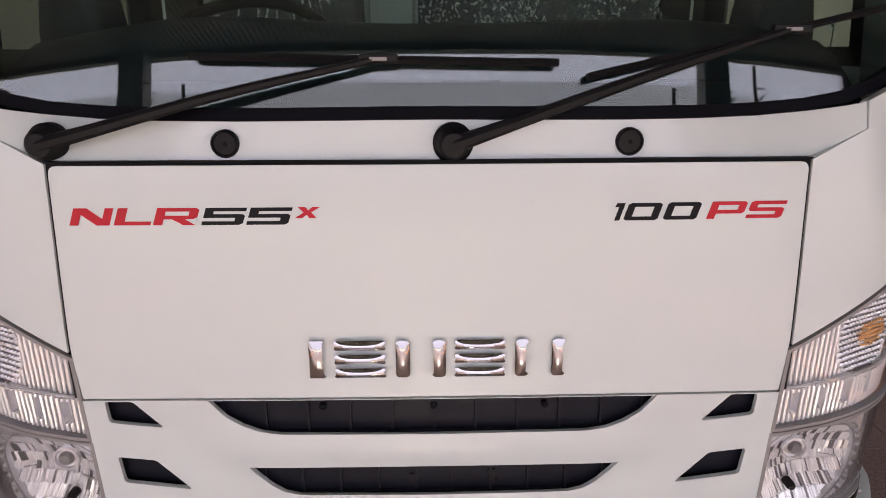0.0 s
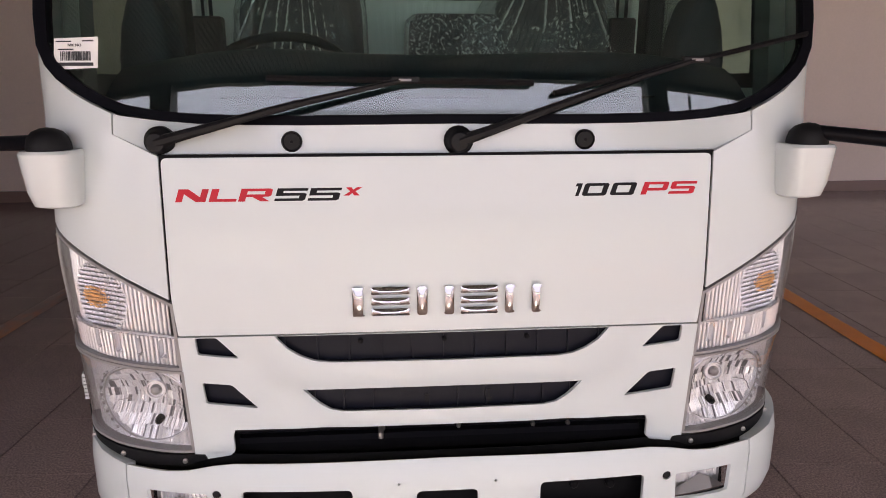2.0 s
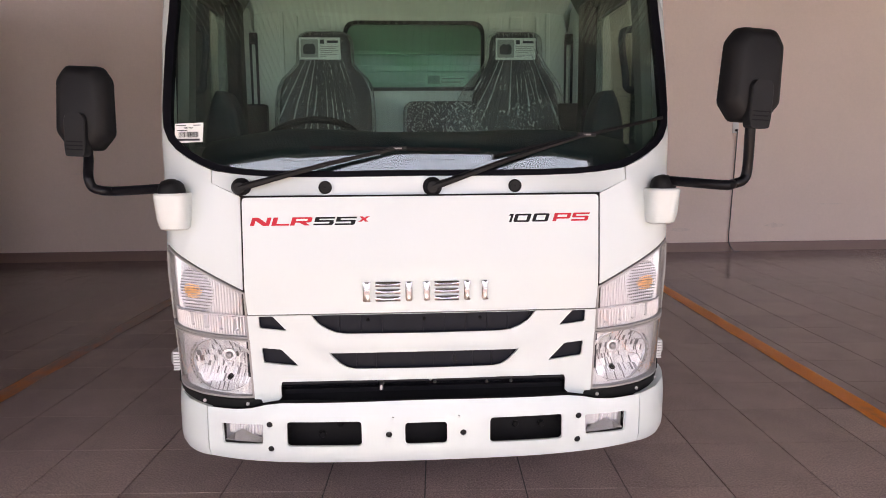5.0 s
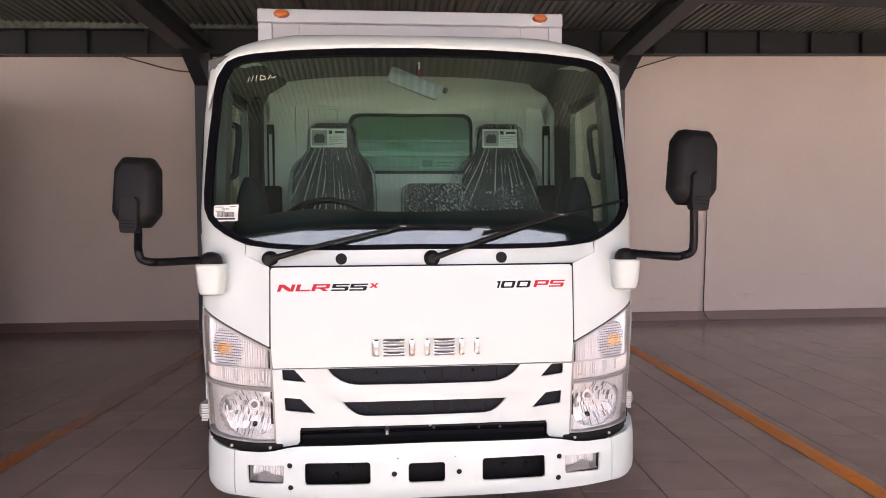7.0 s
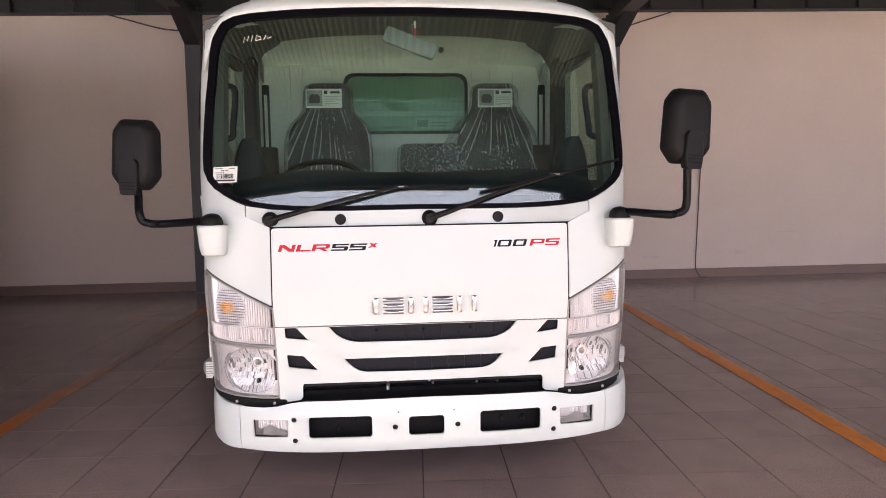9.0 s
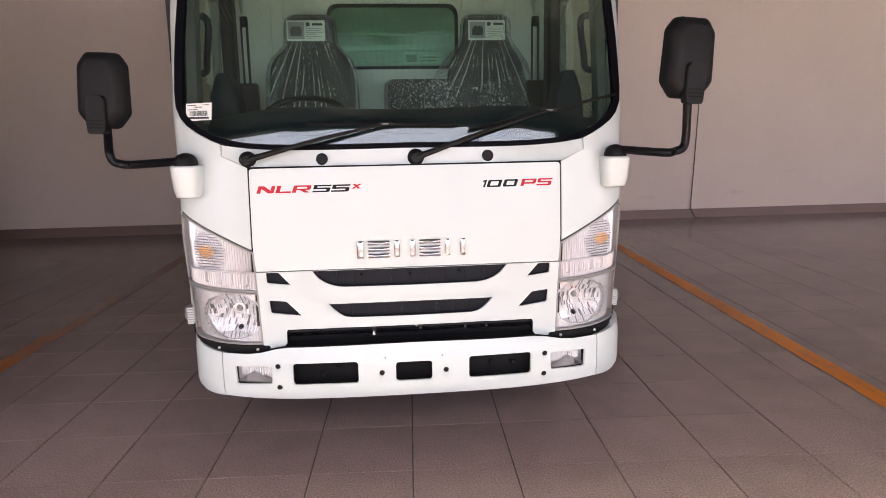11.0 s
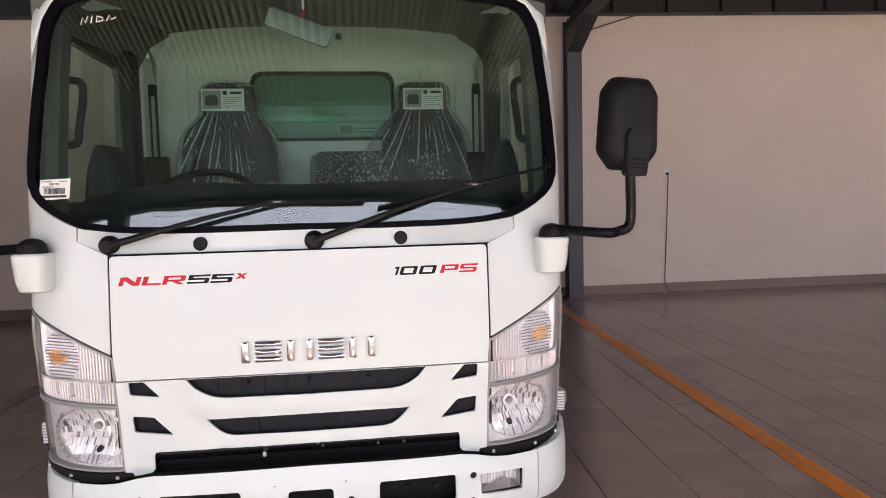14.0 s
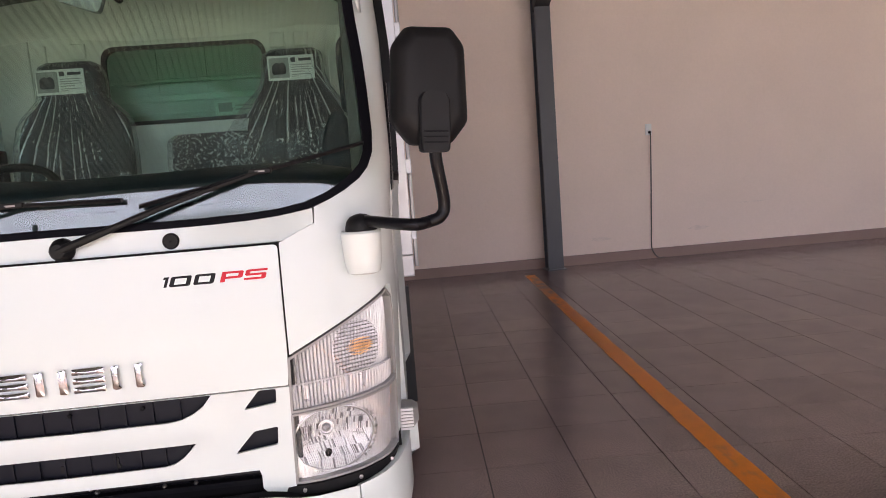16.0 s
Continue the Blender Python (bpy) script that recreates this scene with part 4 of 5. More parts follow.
    bmesh.ops.remove_doubles(bm, verts=bm.verts[:], dist=1e-6)
    part("back_plate", bm, SILVER, lamp, "fluted turn signal plate", smooth=False).data.materials.append(DARKFLUTE)
    # bright lip between the tiers
    pts = [sunk(h, 0.016)(run(x), ledge(run(x)) + 0.002) for x in np.linspace(0.6, 0.878, 14)]
    part("lip", tube(pts, 0.0028, 6), SILVER, lamp)

    # main lamp: plate, fluted outer wall, large facetted bowl
    mu, mz, ra, rb = run(0.706), 0.618, 0.132, 0.094

    def oval(k, lens):
        lo = np.min(lens, 0)[0]
        return [(max(lo, mu + k * ra * math.cos(2 * math.pi * i / 48)), mz + k * rb * math.sin(2 * math.pi * i / 48)) for i in range(48)]
    MAIN = oval(1.0, inset(lower, 0.007))

    def plate_at(u, z):
        return sunk(h, 0.028 - 0.008 * saw(u, 0.012))(u, z)
    part("back_plate", skin(loin, [MAIN], plate_at, 0.002, 0.006), SILVER, lamp, "silver surround", smooth=False)

    loin_lo, loin_hi = np.min(loin, 0), np.max(loin, 0)

    def hashed(i, k):
        v = math.sin(i * 12.9898 + k * 78.233 + s) * 43758.5453
        return v - math.floor(v)

    bm = bmesh.new()
    rows = [-0.98, -0.72, -0.46, -0.20, 0.0, 0.22, 0.44, 0.66, 0.98]
    wu = 0.0062
    for k, (f0, f1) in enumerate(zip(rows, rows[1:])):
        for i in range(-24, 24):
            uc = mu + (i + 0.5 * (k % 2)) * wu
            zc = mz + rb * (f0 + f1) / 2
            if math.hypot((uc - mu) / ra, (zc - mz) / rb) > 0.99 or not loin_lo[0] + 0.005 < uc < loin_hi[0] - 0.005:
                continue
            lim = span(loin, uc)
            z0, z1 = max(lim[0] + 0.002, mz + rb * f0), min(lim[1] - 0.002, mz + rb * f1)
            if z1 - z0 < 0.004:
                continue
            lean_k = -0.30 if k in (1, 2, 3) else 0.0  # the lower flutes slant
            lift, off = 0.0016 + 0.0028 * hashed(i, k), (hashed(k, i + 7) - 0.5) * 0.003
            grid = []
            for z in (z0, z1):
                line = []
                for q, rise in ((-0.5, 0.0), (0.0, lift), (0.5, 0.0)):
                    u = uc + q * wu + (off if q == 0 else 0) + lean_k * (z - zc)
                    e = ((u - mu) / (1.06 * ra)) ** 2 + ((z - mz) / (1.06 * rb)) ** 2
                    line.append(bm.verts.new(sunk(h, 0.020 + 0.045 * max(0, 1 - e) - rise + 0.002 * (k % 2))(u, z)))
                grid.append(line)
            for q in range(2):
                f = bm.faces.new((grid[0][q], grid[0][q + 1], grid[1][q + 1], grid[1][q]))
                # a fifth of the facets coloured dark, imitating dark reflections
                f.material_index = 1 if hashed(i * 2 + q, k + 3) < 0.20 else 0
    part("reflector", bm, MIRRORSILVER, lamp, "fluted bright reflector", smooth=False).data.materials.append(DARKFLUTE)
    part("bowl", skin(MAIN, [], lambda u, z: sunk(h, 0.024 + 0.045 * max(0, 1 - ((u - mu) / (1.06 * ra)) ** 2 - ((z - mz) / (1.06 * rb)) ** 2))(u, z), 0.002, 0.02), MIRRORSILVER, lamp)
    # dark seams between the bowl's zones and its slanting louvres
    def deep(u, z):
        return sunk(h, 0.014 + 0.055 * max(0, 1 - ((u - mu) / (1.06 * ra)) ** 2 - ((z - mz) / (1.06 * rb)) ** 2))(u, z)
    for zoff, bend in ((-0.018, 0.012), (0.048, -0.006)):
        line = [(mu + ra * f, mz + zoff + bend * (1 - f * f)) for f in np.linspace(-0.78, 0.82, 12)]
        part("seam", tube([deep(u, z) for u, z in line], 0.0013, 5), GREYTRIM, lamp)
    for k in range(6):
        u = mu - 0.062 + 0.011 * k
        part("louvre", tube([deep(u, mz - 0.030), deep(u + 0.014, mz - 0.066)], 0.0012, 5), GREYTRIM, lamp)
    arc = [sunk(h, 0.0165)(mu + 0.975 * ra * math.cos(a), mz + 0.975 * rb * math.sin(a)) for a in np.linspace(radians(-75), radians(75), 30)]
    part("seam", tube(arc, 0.0016, 5), GREYTRIM, lamp)
    # scalloped outer edge of the bowl
    for k in range(16):
        a = radians(-46 + 6.1 * k)
        p, q = (sunk(h, 0.014)(mu + e * ra * math.cos(a), mz + e * rb * math.sin(a)) for e in (1.03, 1.09))
        part("scallop", tube([p, q], [0.0042, 0.0022], 6), SILVER if k % 2 else GREYTRIM, lamp)
    part("reflector_rim", skin(oval(1.03, inset(lower, 0.006)), [oval(0.985, inset(lower, 0.009))], sunk(h, 0.018), 0.012, 0.02), SILVER, lamp, bevel=0.0015)
    # upright amber slivers, painted for the bulb's reflection in the prisms
    bm = bmesh.new()
    for k in range(-7, 8):
        u, tall, half = run(0.80) + 0.0062 * k, 0.027 * (1 - (k / 8) ** 2) ** 0.5, 0.0026 - 0.00022 * abs(k)
        for m in range(-3, 3):
            shrink = 0.0006 + 0.0009 * abs(m + 0.5)
            z0, z1 = 0.872 + tall * m / 3 + shrink, 0.872 + tall * (m + 1) / 3 - shrink
            if z1 - z0 > 0.001:
                bm.faces.new([bm.verts.new(sunk(h, 0.0225 + d)(a, z)) for a, z, d in ((u - half, z0, 0.002), (u + half, z0, 0.002), (u + half, z1, 0.0), (u - half, z1, 0.0))])
    amber = part("bulb", bm, AMBER, lamp, "amber slivers for the signal bulb's reflection in the prisms", smooth=False)
    sd = amber.modifiers.new("sheet", "SOLIDIFY")
    sd.thickness = 0.003
    c = h(run(0.672), 0.648)
    part("bulb", lathe([(0.003, -0.014), (0.010, -0.011), (0.0135, -0.003), (0.0135, 0.02)], (c[0], c[1] + 0.045, c[2]), "y", 16), GREYTRIM, lamp, "capped headlamp bulb")
    part("bulb_ring", lathe([(0.018, 0.0), (0.020, -0.005), (0.023, -0.005), (0.024, 0.004), (0.018, 0.012)], (c[0], c[1] + 0.044, c[2]), "y", 20), SILVER, lamp)
    c = h(run(0.672), 0.572)
    part("side_bulb", lathe([(0.004, -0.006), (0.007, -0.003), (0.009, 0.004), (0.009, 0.02)], (c[0], c[1] + 0.03, c[2]), "y", 14), BLACK, lamp, "dark parking bulb socket")
    return lamp


for s in (1, -1):
    headlamp(s)

# side marker lamps
for s in (1, -1):
    mk = part("side_marker", loft([[(s * 0.872, y, z) for y, z in rounded([(0.24, 0.532), (0.33, 0.532), (0.33, 0.612), (0.24, 0.612)], 0.015, 3)], [(s * 0.926, y, z) for y, z in rounded([(0.245, 0.537), (0.33, 0.537), (0.33, 0.607), (0.245, 0.607)], 0.02, 3)], [(s * 0.942, y, z) for y, z in rounded([(0.262, 0.55), (0.32, 0.55), (0.32, 0.597), (0.262, 0.597)], 0.02, 3)]]), GREYTRIM, truck, "clear side turn lamp in a grey rim")
    bm = bmesh.new()
    for i in range(7):
        box(bm, *sorted((s * 0.880, s * 0.924)), 0.232, 0.246, 0.537 + 0.0105 * i, 0.544 + 0.0105 * i)
    part("rib", bm, CLEARPLASTIC, mk, smooth=False)

# doors, side glass and black window frames
for s in (1, -1):
    def sidewall(y, z, off=0.0):
        return (s * (float(np.interp(y, _plan[:, 1], _plan[:, 0])) * waist(z) - off), y, z)
    door = part("door", skin([(0.36, 0.56), (1.36, 0.5), (1.36, 1.32), (0.36, 1.32)], [], lambda a, b: (sidewall(a, b)[0], a, b), 0.03 * s, 0.1), WHITE, truck)
    out = [(0.37, 1.30), (0.385, 1.42), (0.52, 2.02), (0.58, 2.06), (1.36, 2.06), (1.36, 1.30)]
    inn = [(0.45, 1.36), (0.56, 1.94), (0.62, 1.98), (1.24, 1.98), (1.27, 1.94), (1.27, 1.36)]
    part("door_frame", skin(out, [inn], lambda a, b: (sidewall(a, b, -0.004)[0], a, b), 0.03, 0.1), GLOSSBLACK, door, "black window frame")
    sg = part("door_glass", skin([(0.43, 1.34), (0.55, 1.96), (1.28, 2.0), (1.29, 1.34)], [], lambda a, b: (sidewall(a, b, 0.012)[0], a, b), 0.004, 0.2), SIDEGLASS, door, "tinted side window")
    sg.visible_shadow = False
    # rain visor over the window
    vis = loft([[(s * (0.905 * waist(z) + o), y, z + d) for o, d in ((0.0, 0.0), (0.03, -0.012), (0.032, -0.05), (0.028, -0.05), (0.024, -0.018), (0.0, -0.006))] for y, z in ((0.405, 1.66), (0.44, 1.80), (0.50, 1.95), (0.56, 2.03), (0.7, 2.055), (1.25, 2.055))])
    part("rain_visor", vis, BLACK, door, "black rain visor")
    pl = part("quarter_panel", boxed(tuple(sorted((s * 0.86, s * 0.922))) + (1.36, 1.56, 0.5, 2.1)), WHITE, truck, bevel=0.02)
    part("pillar_trim", boxed(tuple(sorted((s * 0.808, s * 0.875))) + (1.03, 1.15, 0.9, 2.04)), BLACK, truck, "black inner pillar trim", bevel=0.02)

# cab back wall with its window, floor and headlining
RW = rounded([(-0.365, 1.675), (0.385, 1.675), (0.385, 2.03), (-0.365, 2.03)], 0.07, 5)
part("cab_back", skin([(-0.9, 0.5), (0.9, 0.5), (0.9, 2.21), (-0.9, 2.21)], [RW], lambda x, z: (x, 1.545 + 0.012 * math.sin(z * 30) * (1 if 1.2 < z < 1.65 else 0), z), 0.015, 0.06), LINING, truck, "pale cab back wall")
rim = [(x * 0.972 + 0.0003, 1.8525 + (z - 1.8525) * 0.94) for x, z in RW]
part("rear_window_seal", skin([(x * 1.02, 1.8525 + (z - 1.8525) * 1.04) for x, z in RW], [rim], lambda x, z: (x, 1.535, z), 0.025, 0.06), RUBBER, truck, "black rear window rubber")
rg = part("rear_window", skin(RW, [], lambda x, z: (x, 1.55, z), 0.004, 0.2), REARGLASS, truck)
rg.visible_shadow = False
def lining_row(y, z):
    return [(x, y + 0.03 * (abs(x) / 0.8) ** 2, z - 0.05 * (abs(x) / 0.8) ** 3) for x in np.linspace(-0.84, 0.84, 21)]


part("headlining", loft([lining_row(y, z) for y, z in ((0.20, 2.065), (0.24, 2.09), (0.4, 2.13), (0.7, 2.17), (1.0, 2.19), (1.24, 2.20))], closed=False), ROOFLINING, truck, "dark roof lining")
part("back_cove", loft([lining_row(y, z) for y, z in ((1.235, 2.196), (1.30, 2.196), (1.40, 2.185), (1.48, 2.155), (1.53, 2.11), (1.543, 2.06))], closed=False), LINING, truck, "pale curved panel under the roof")
for s in (1, -1):
    rail = [[(s * a, y, zt + b) for a, b in ((0.872, -0.045), (0.855, -0.05), (0.80, 0.045), (0.70, 0.105), (0.70, 0.115), (0.87, 0.07))] for y, zt in ((0.24, 1.965), (0.34, 2.0), (0.5, 2.03), (0.9, 2.055), (1.30, 2.06))]
    part("side_header", loft(rail), ROOFLINING, truck, "dark trim above the door")
    post = [[(s * a, y + b, z) for a, b in ((0.84, 0.02), (0.805, 0.03), (0.80, 0.09), (0.84, 0.12))] for y, z in ((0.15, 1.3), (0.18, 1.5), (0.24, 1.8), (0.29, 1.97))]
    part("pillar_lining", loft(post), ROOFLINING, truck, "dark windscreen pillar lining")
for x, z0, z1, w in ((-0.70, 1.62, 2.08, 0.012), (-0.62, 1.66, 2.06, 0.008), (-0.47, 1.99, 2.06, 0.035), (0.45, 1.99, 2.06, 0.035), (0.565, 1.99, 2.06, 0.035), (0.68, 1.66, 2.06, 0.008), (0.74, 1.62, 2.08, 0.012)):
    part("pressed_panel", boxed((x - w, x + w, 1.533, 1.548, z0, z1)), LINING, truck, bevel=0.005)
part("cab_floor", boxed((-0.88, 0.88, 0.16, 1.56, 0.52, 0.56)), VOID, truck, smooth=False)
part("firewall", boxed((-0.80, 0.80, 0.22, 0.24, 0.56, 1.22)), VOID, truck, smooth=False)

# dashboard
prof = [(0.10, 1.235), (0.12, 1.262), (0.2, 1.315), (0.28, 1.372), (0.35, 1.402), (0.42, 1.41), (0.5, 1.395), (0.56, 1.33), (0.6, 1.1), (0.6, 0.9), (0.2, 0.9)]
rings = []
for x in np.linspace(-0.80, 0.80, 33):
    f = 1 - 0.6 * max(0, (abs(x) - 0.5) / 0.3) ** 2
    hump = 0.016 * math.exp(-((x + 0.43) / 0.2) ** 2) + 0.008 * math.exp(-((x - 0.45) / 0.25) ** 2)
    rings.append([(x, y + 0.05 * (abs(x) / 0.8) ** 2.5, (z - 0.05 * (1 - f) + hump * min(1, max(0, (z - 1.3) / 0.08))) if z > 1.0 else z) for y, z in prof])
dash = part("dashboard", loft(rings), DASH, truck, "dark grey dashboard")
for x in (-0.76, 0.76):
    part("door_pocket", loft([[(x + a, b, z) for a, b in rounded([(-w, 0.45), (w, 0.45), (w, 0.62 + 0.05 * w), (-w, 0.62)], 0.04, 4)] for z, w in ((1.2, 0.075), (1.4, 0.07), (1.48, 0.058), (1.54, 0.038), (1.57, 0.018))]), DASH, dash)
# demister slots along the dash top
for x0 in (-0.5, -0.1, 0.3):
    part("vent", boxed((x0, x0 + 0.22, 0.17, 0.18, 1.303, 1.308)), VOID, dash, smooth=False)

# steering wheel
wheel_m = Matrix.Translation((-0.435, 0.60, 1.35)) @ Matrix.Rotation(radians(-52), 4, "X")
bm = tube([wheel_m @ Vector((0.205 * math.cos(a), 0, 0.205 * math.sin(a))) for a in (2 * math.pi * k / 40 for k in range(41))], 0.0155, 10)
sw = part("steering_wheel", bm, BLACK, truck, "black steering wheel")
for a in (200, 340, 270):
    part("spoke", tube([wheel_m @ Vector((0, 0.01, 0)), wheel_m @ Vector((0.2 * math.cos(radians(a)), 0, 0.2 * math.sin(radians(a))))], 0.014, 8), BLACK, sw)
part("hub", lathe([(0.06, -0.03), (0.065, 0.0), (0.05, 0.04)], (0, 0, 0), "y", 16), BLACK, sw).matrix_local = wheel_m


# seats in their plastic covers
def seat(name, cx, levels, label, spread=0.0):
    """Levels: height, half width, front y, depth."""
    rings = []
    for z, w, y, d in levels:
        rings.append([(cx + a, y + b, z) for a, b in rounded([(-w, 0), (w, 0), (w * 0.92, d), (-w * 0.92, d)], min(0.05, w * 0.5), 5)])
    st = part(name, loft(rings), FABRIC, truck, label)
    lv = np.array(levels)
    nz, cols, grid = 170, 300, []
    for i in range(nz + 1):
        z = lv[0, 0] + (lv[-1, 0] - lv[0, 0]) * i / nz
        w, y, d = (float(np.interp(z, lv[:, 0], lv[:, k])) for k in (1, 2, 3))
        flare = spread * min(1, max(0, (1.80 - z) / 0.30)) ** 1.3  # the bag hangs out to one side
        ring = rounded([(-w - 0.02 - flare, -0.02), (w + 0.02, -0.02), (w, d + 0.012), (-w, d + 0.012)], min(0.06, w * 0.55), 8)
        q = np.array(ring + ring[:1])
        s = np.r_[0, np.cumsum(np.hypot(*np.diff(q, axis=0).T))]
        row = []
        for t in np.linspace(0, s[-1], cols, endpoint=False):
            a, b = float(np.interp(t, s, q[:, 0])), float(np.interp(t, s, q[:, 1]))
            # pleats fan out from below the tag, crumples lie where the bag hangs loose
            turn, reach = math.atan2(a, 0.16 + max(0.0, 1.86 - z)), math.hypot(a, max(0.0, 1.86 - z))
            pleat = (1 - abs(noise.noise(Vector((turn * 7 + b * 10, reach * 1.6, cx * 9))))) ** 6
            fine = (1 - abs(noise.noise(Vector((turn * 23 + b * 30, reach * 3.5, cx * 3 + 5))))) ** 5
            crease = (1 - abs(noise.noise(Vector((a * 42 + z * 30, z * 24 - a * 14, cx * 5 + b * 20))))) ** 6
            small = (1 - abs(noise.noise(Vector((a * 95 - z * 45, z * 60 + a * 50, cx * 7 + b * 30))))) ** 5
            bit = max(0.0, min(1.0, 3.0 * noise.noise(Vector((a * 42, z * 55, cx * 8 + b * 25))) + 0.35))
            crease, small = crease * bit, small * (1.3 - bit)
            swell = 0.5 + noise.noise(Vector((turn * 3.1, reach * 2.2, cx * 4 + 9)))
            patch = 0.5 + noise.noise(Vector((a * 9, z * 11, cx * 6 + 2)))
            pleat, fine = pleat * max(0.0, min(1.3, 2.0 * swell - 0.35)), fine * max(0.15, min(1.2, 1.6 * patch - 0.2))
            crease, small = crease * max(0.1, min(1.3, 2.0 * patch - 0.3)), small * max(0.1, min(1.2, 1.8 * swell - 0.3))
            # the driver's bag is gathered below the tag and lies smooth on the shoulders
            gather = math.exp(-(turn / 0.30) ** 2) if cx < -0.2 else 1.0
            pleat, fine = pleat * (0.25 + 0.75 * gather), fine * gather
            loose = 0.15 if cx < -0.2 else (1.0 if cx < 0.3 else min(1.0, max(0.12, (1.66 - z) / 0.16)))
            hang = min(1.0, 0.12 + reach * 3)
            pull = (0.032 * pleat + 0.014 * fine) * (1.1 - 0.75 * loose) * hang + (0.028 * crease + 0.009 * small) * loose - 0.008
            pull = pull if b < 0.05 else 0.3 * pull
            pull, out = pull * 0.5, pull
            row.append((cx + a * (1 + pull), y + b - out, z))
        grid.append(row)
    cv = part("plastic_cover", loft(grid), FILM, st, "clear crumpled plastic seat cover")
    cv.visible_shadow = False
    return st


driver = seat("seat", -0.455, [(0.95, 0.25, 1.2, 0.2), (1.2, 0.25, 1.24, 0.18), (1.44, 0.245, 1.28, 0.16), (1.60, 0.24, 1.31, 0.15), (1.67, 0.232, 1.33, 0.14), (1.715, 0.21, 1.338, 0.135), (1.755, 0.168, 1.345, 0.13), (1.79, 0.138, 1.35, 0.12), (1.90, 0.132, 1.352, 0.12), (1.935, 0.12, 1.36, 0.10), (1.95, 0.09, 1.375, 0.07)], "dark seat under clear plastic")
mate = seat("seat", 0.53, [(0.95, 0.25, 1.2, 0.2), (1.2, 0.25, 1.24, 0.18), (1.44, 0.24, 1.28, 0.16), (1.60, 0.232, 1.31, 0.15), (1.68, 0.215, 1.33, 0.14), (1.73, 0.187, 1.34, 0.135), (1.78, 0.152, 1.347, 0.13), (1.83, 0.134, 1.35, 0.12), (1.90, 0.130, 1.352, 0.12), (1.935, 0.12, 1.36, 0.10), (1.95, 0.09, 1.375, 0.07)], "dark seat under crumpled clear plastic", 0.13)
middle = seat("seat", 0.14, [(0.95, 0.185, 1.22, 0.2), (1.2, 0.185, 1.26, 0.18), (1.5, 0.185, 1.30, 0.14), (1.57, 0.18, 1.31, 0.13), (1.595, 0.15, 1.325, 0.1)], "low dark middle seat under clear plastic")
for st, x0 in ((driver, -0.578), (mate, 0.425)):
    tagp = part("tag", boxed((x0, x0 + 0.207, 1.322, 1.326, 1.805, 1.913)), PAPER, st, "white printed seat tag", smooth=False)
    part("print", boxed((x0 + 0.008, x0 + 0.095, 1.318, 1.3215, 1.815, 1.903)), GREYINK, st, "grey picture", smooth=False)
    part("print", loft([[(x0 + 0.02 + a, 1.3145, 1.83 + b) for a, b in rounded([(0, 0), (0.06, 0), (0.062, 0.04), (0.045, 0.055), (0.035, 0.045), (0.022, 0.055), (0.0, 0.04)], 0.01, 2)], [(x0 + 0.02 + a, 1.3175, 1.83 + b) for a, b in rounded([(0, 0), (0.06, 0), (0.062, 0.04), (0.045, 0.055), (0.035, 0.045), (0.022, 0.055), (0.0, 0.04)], 0.01, 2)]]), INK, st, "dark printed shape", smooth=False)
    part("print", boxed((x0 + 0.105, x0 + 0.125, 1.318, 1.3215, 1.882, 1.902), (x0 + 0.14, x0 + 0.195, 1.318, 1.3215, 1.886, 1.898)), INK, st, "dark printed bars", smooth=False)
    part("print", boxed(*[(x0 + 0.105, x0 + 0.105 + w, 1.318, 1.3215, z, z + 0.003) for w, z in ((0.09, 1.868), (0.08, 1.858), (0.09, 1.848), (0.06, 1.838), (0.085, 1.826), (0.03, 1.818))]), GREYINK, st, "grey printed lines", smooth=False)

# belts, grab handles, rear-view mirror
for s in (1, -1):
    b = part("seat_belt", boxed((s * 0.80 - 0.022, s * 0.80 - 0.011, 1.30, 1.303, 1.57, 1.9), (s * 0.80 + 0.009, s * 0.80 + 0.022, 1.29, 1.293, 1.57, 1.9)), RUBBER, truck, "black seat belt", smooth=False)
    part("anchor", boxed((s * 0.80 - 0.02, s * 0.80 + 0.02, 1.285, 1.31, 1.875, 1.93)), BLACK, b, bevel=0.006)
    part("reel", boxed((s * 0.80 - 0.055, s * 0.80 + 0.055, 1.27, 1.34, 1.38, 1.58)), BLACK, b, bevel=0.012)
    g = part("grab_handle", tube(spline([(s * 0.845, 0.42, 1.80), (s * 0.80, 0.42, 1.79), (s * 0.79, 0.41, 1.74), (s * 0.795, 0.37, 1.62), (s * 0.80, 0.36, 1.57), (s * 0.85, 0.36, 1.56)], 5), 0.014, 8), DASH, truck, "grey pillar grab handle")
mm = Matrix.Translation((-0.016, 0.36, 1.975)) @ Matrix.Rotation(radians(21), 4, "Y")
bm = loft([[mm @ Vector((a, y, b)) for a, b in rounded([(-w, -h), (w, -h), (w, h), (-w, h)], 0.018, 4)] for y, w, h in ((-0.012, 0.10, 0.024), (-0.008, 0.118, 0.034), (0.012, 0.12, 0.036))])
rv = part("inside_mirror", bm, WRAPPED, truck, "pale wrapped inside mirror")
part("stalk", tube([(0.0, 0.36, 1.99), (0.0, 0.40, 2.06)], 0.009, 8), BLACK, rv)
part("ribbon", boxed((0.0, 0.009, 0.328, 0.331, 2.0, 2.03)), RED, rv, "red tag", smooth=False)
part("ribbon", boxed((0.0, 0.009, 0.328, 0.331, 2.03, 2.062)), PAPER, rv, "white tag", smooth=False)
part("knob", lathe([(0.012, 0.0), (0.012, 0.02)], (0.125, 0.40, 1.955), "y", 10), BLACK, truck)

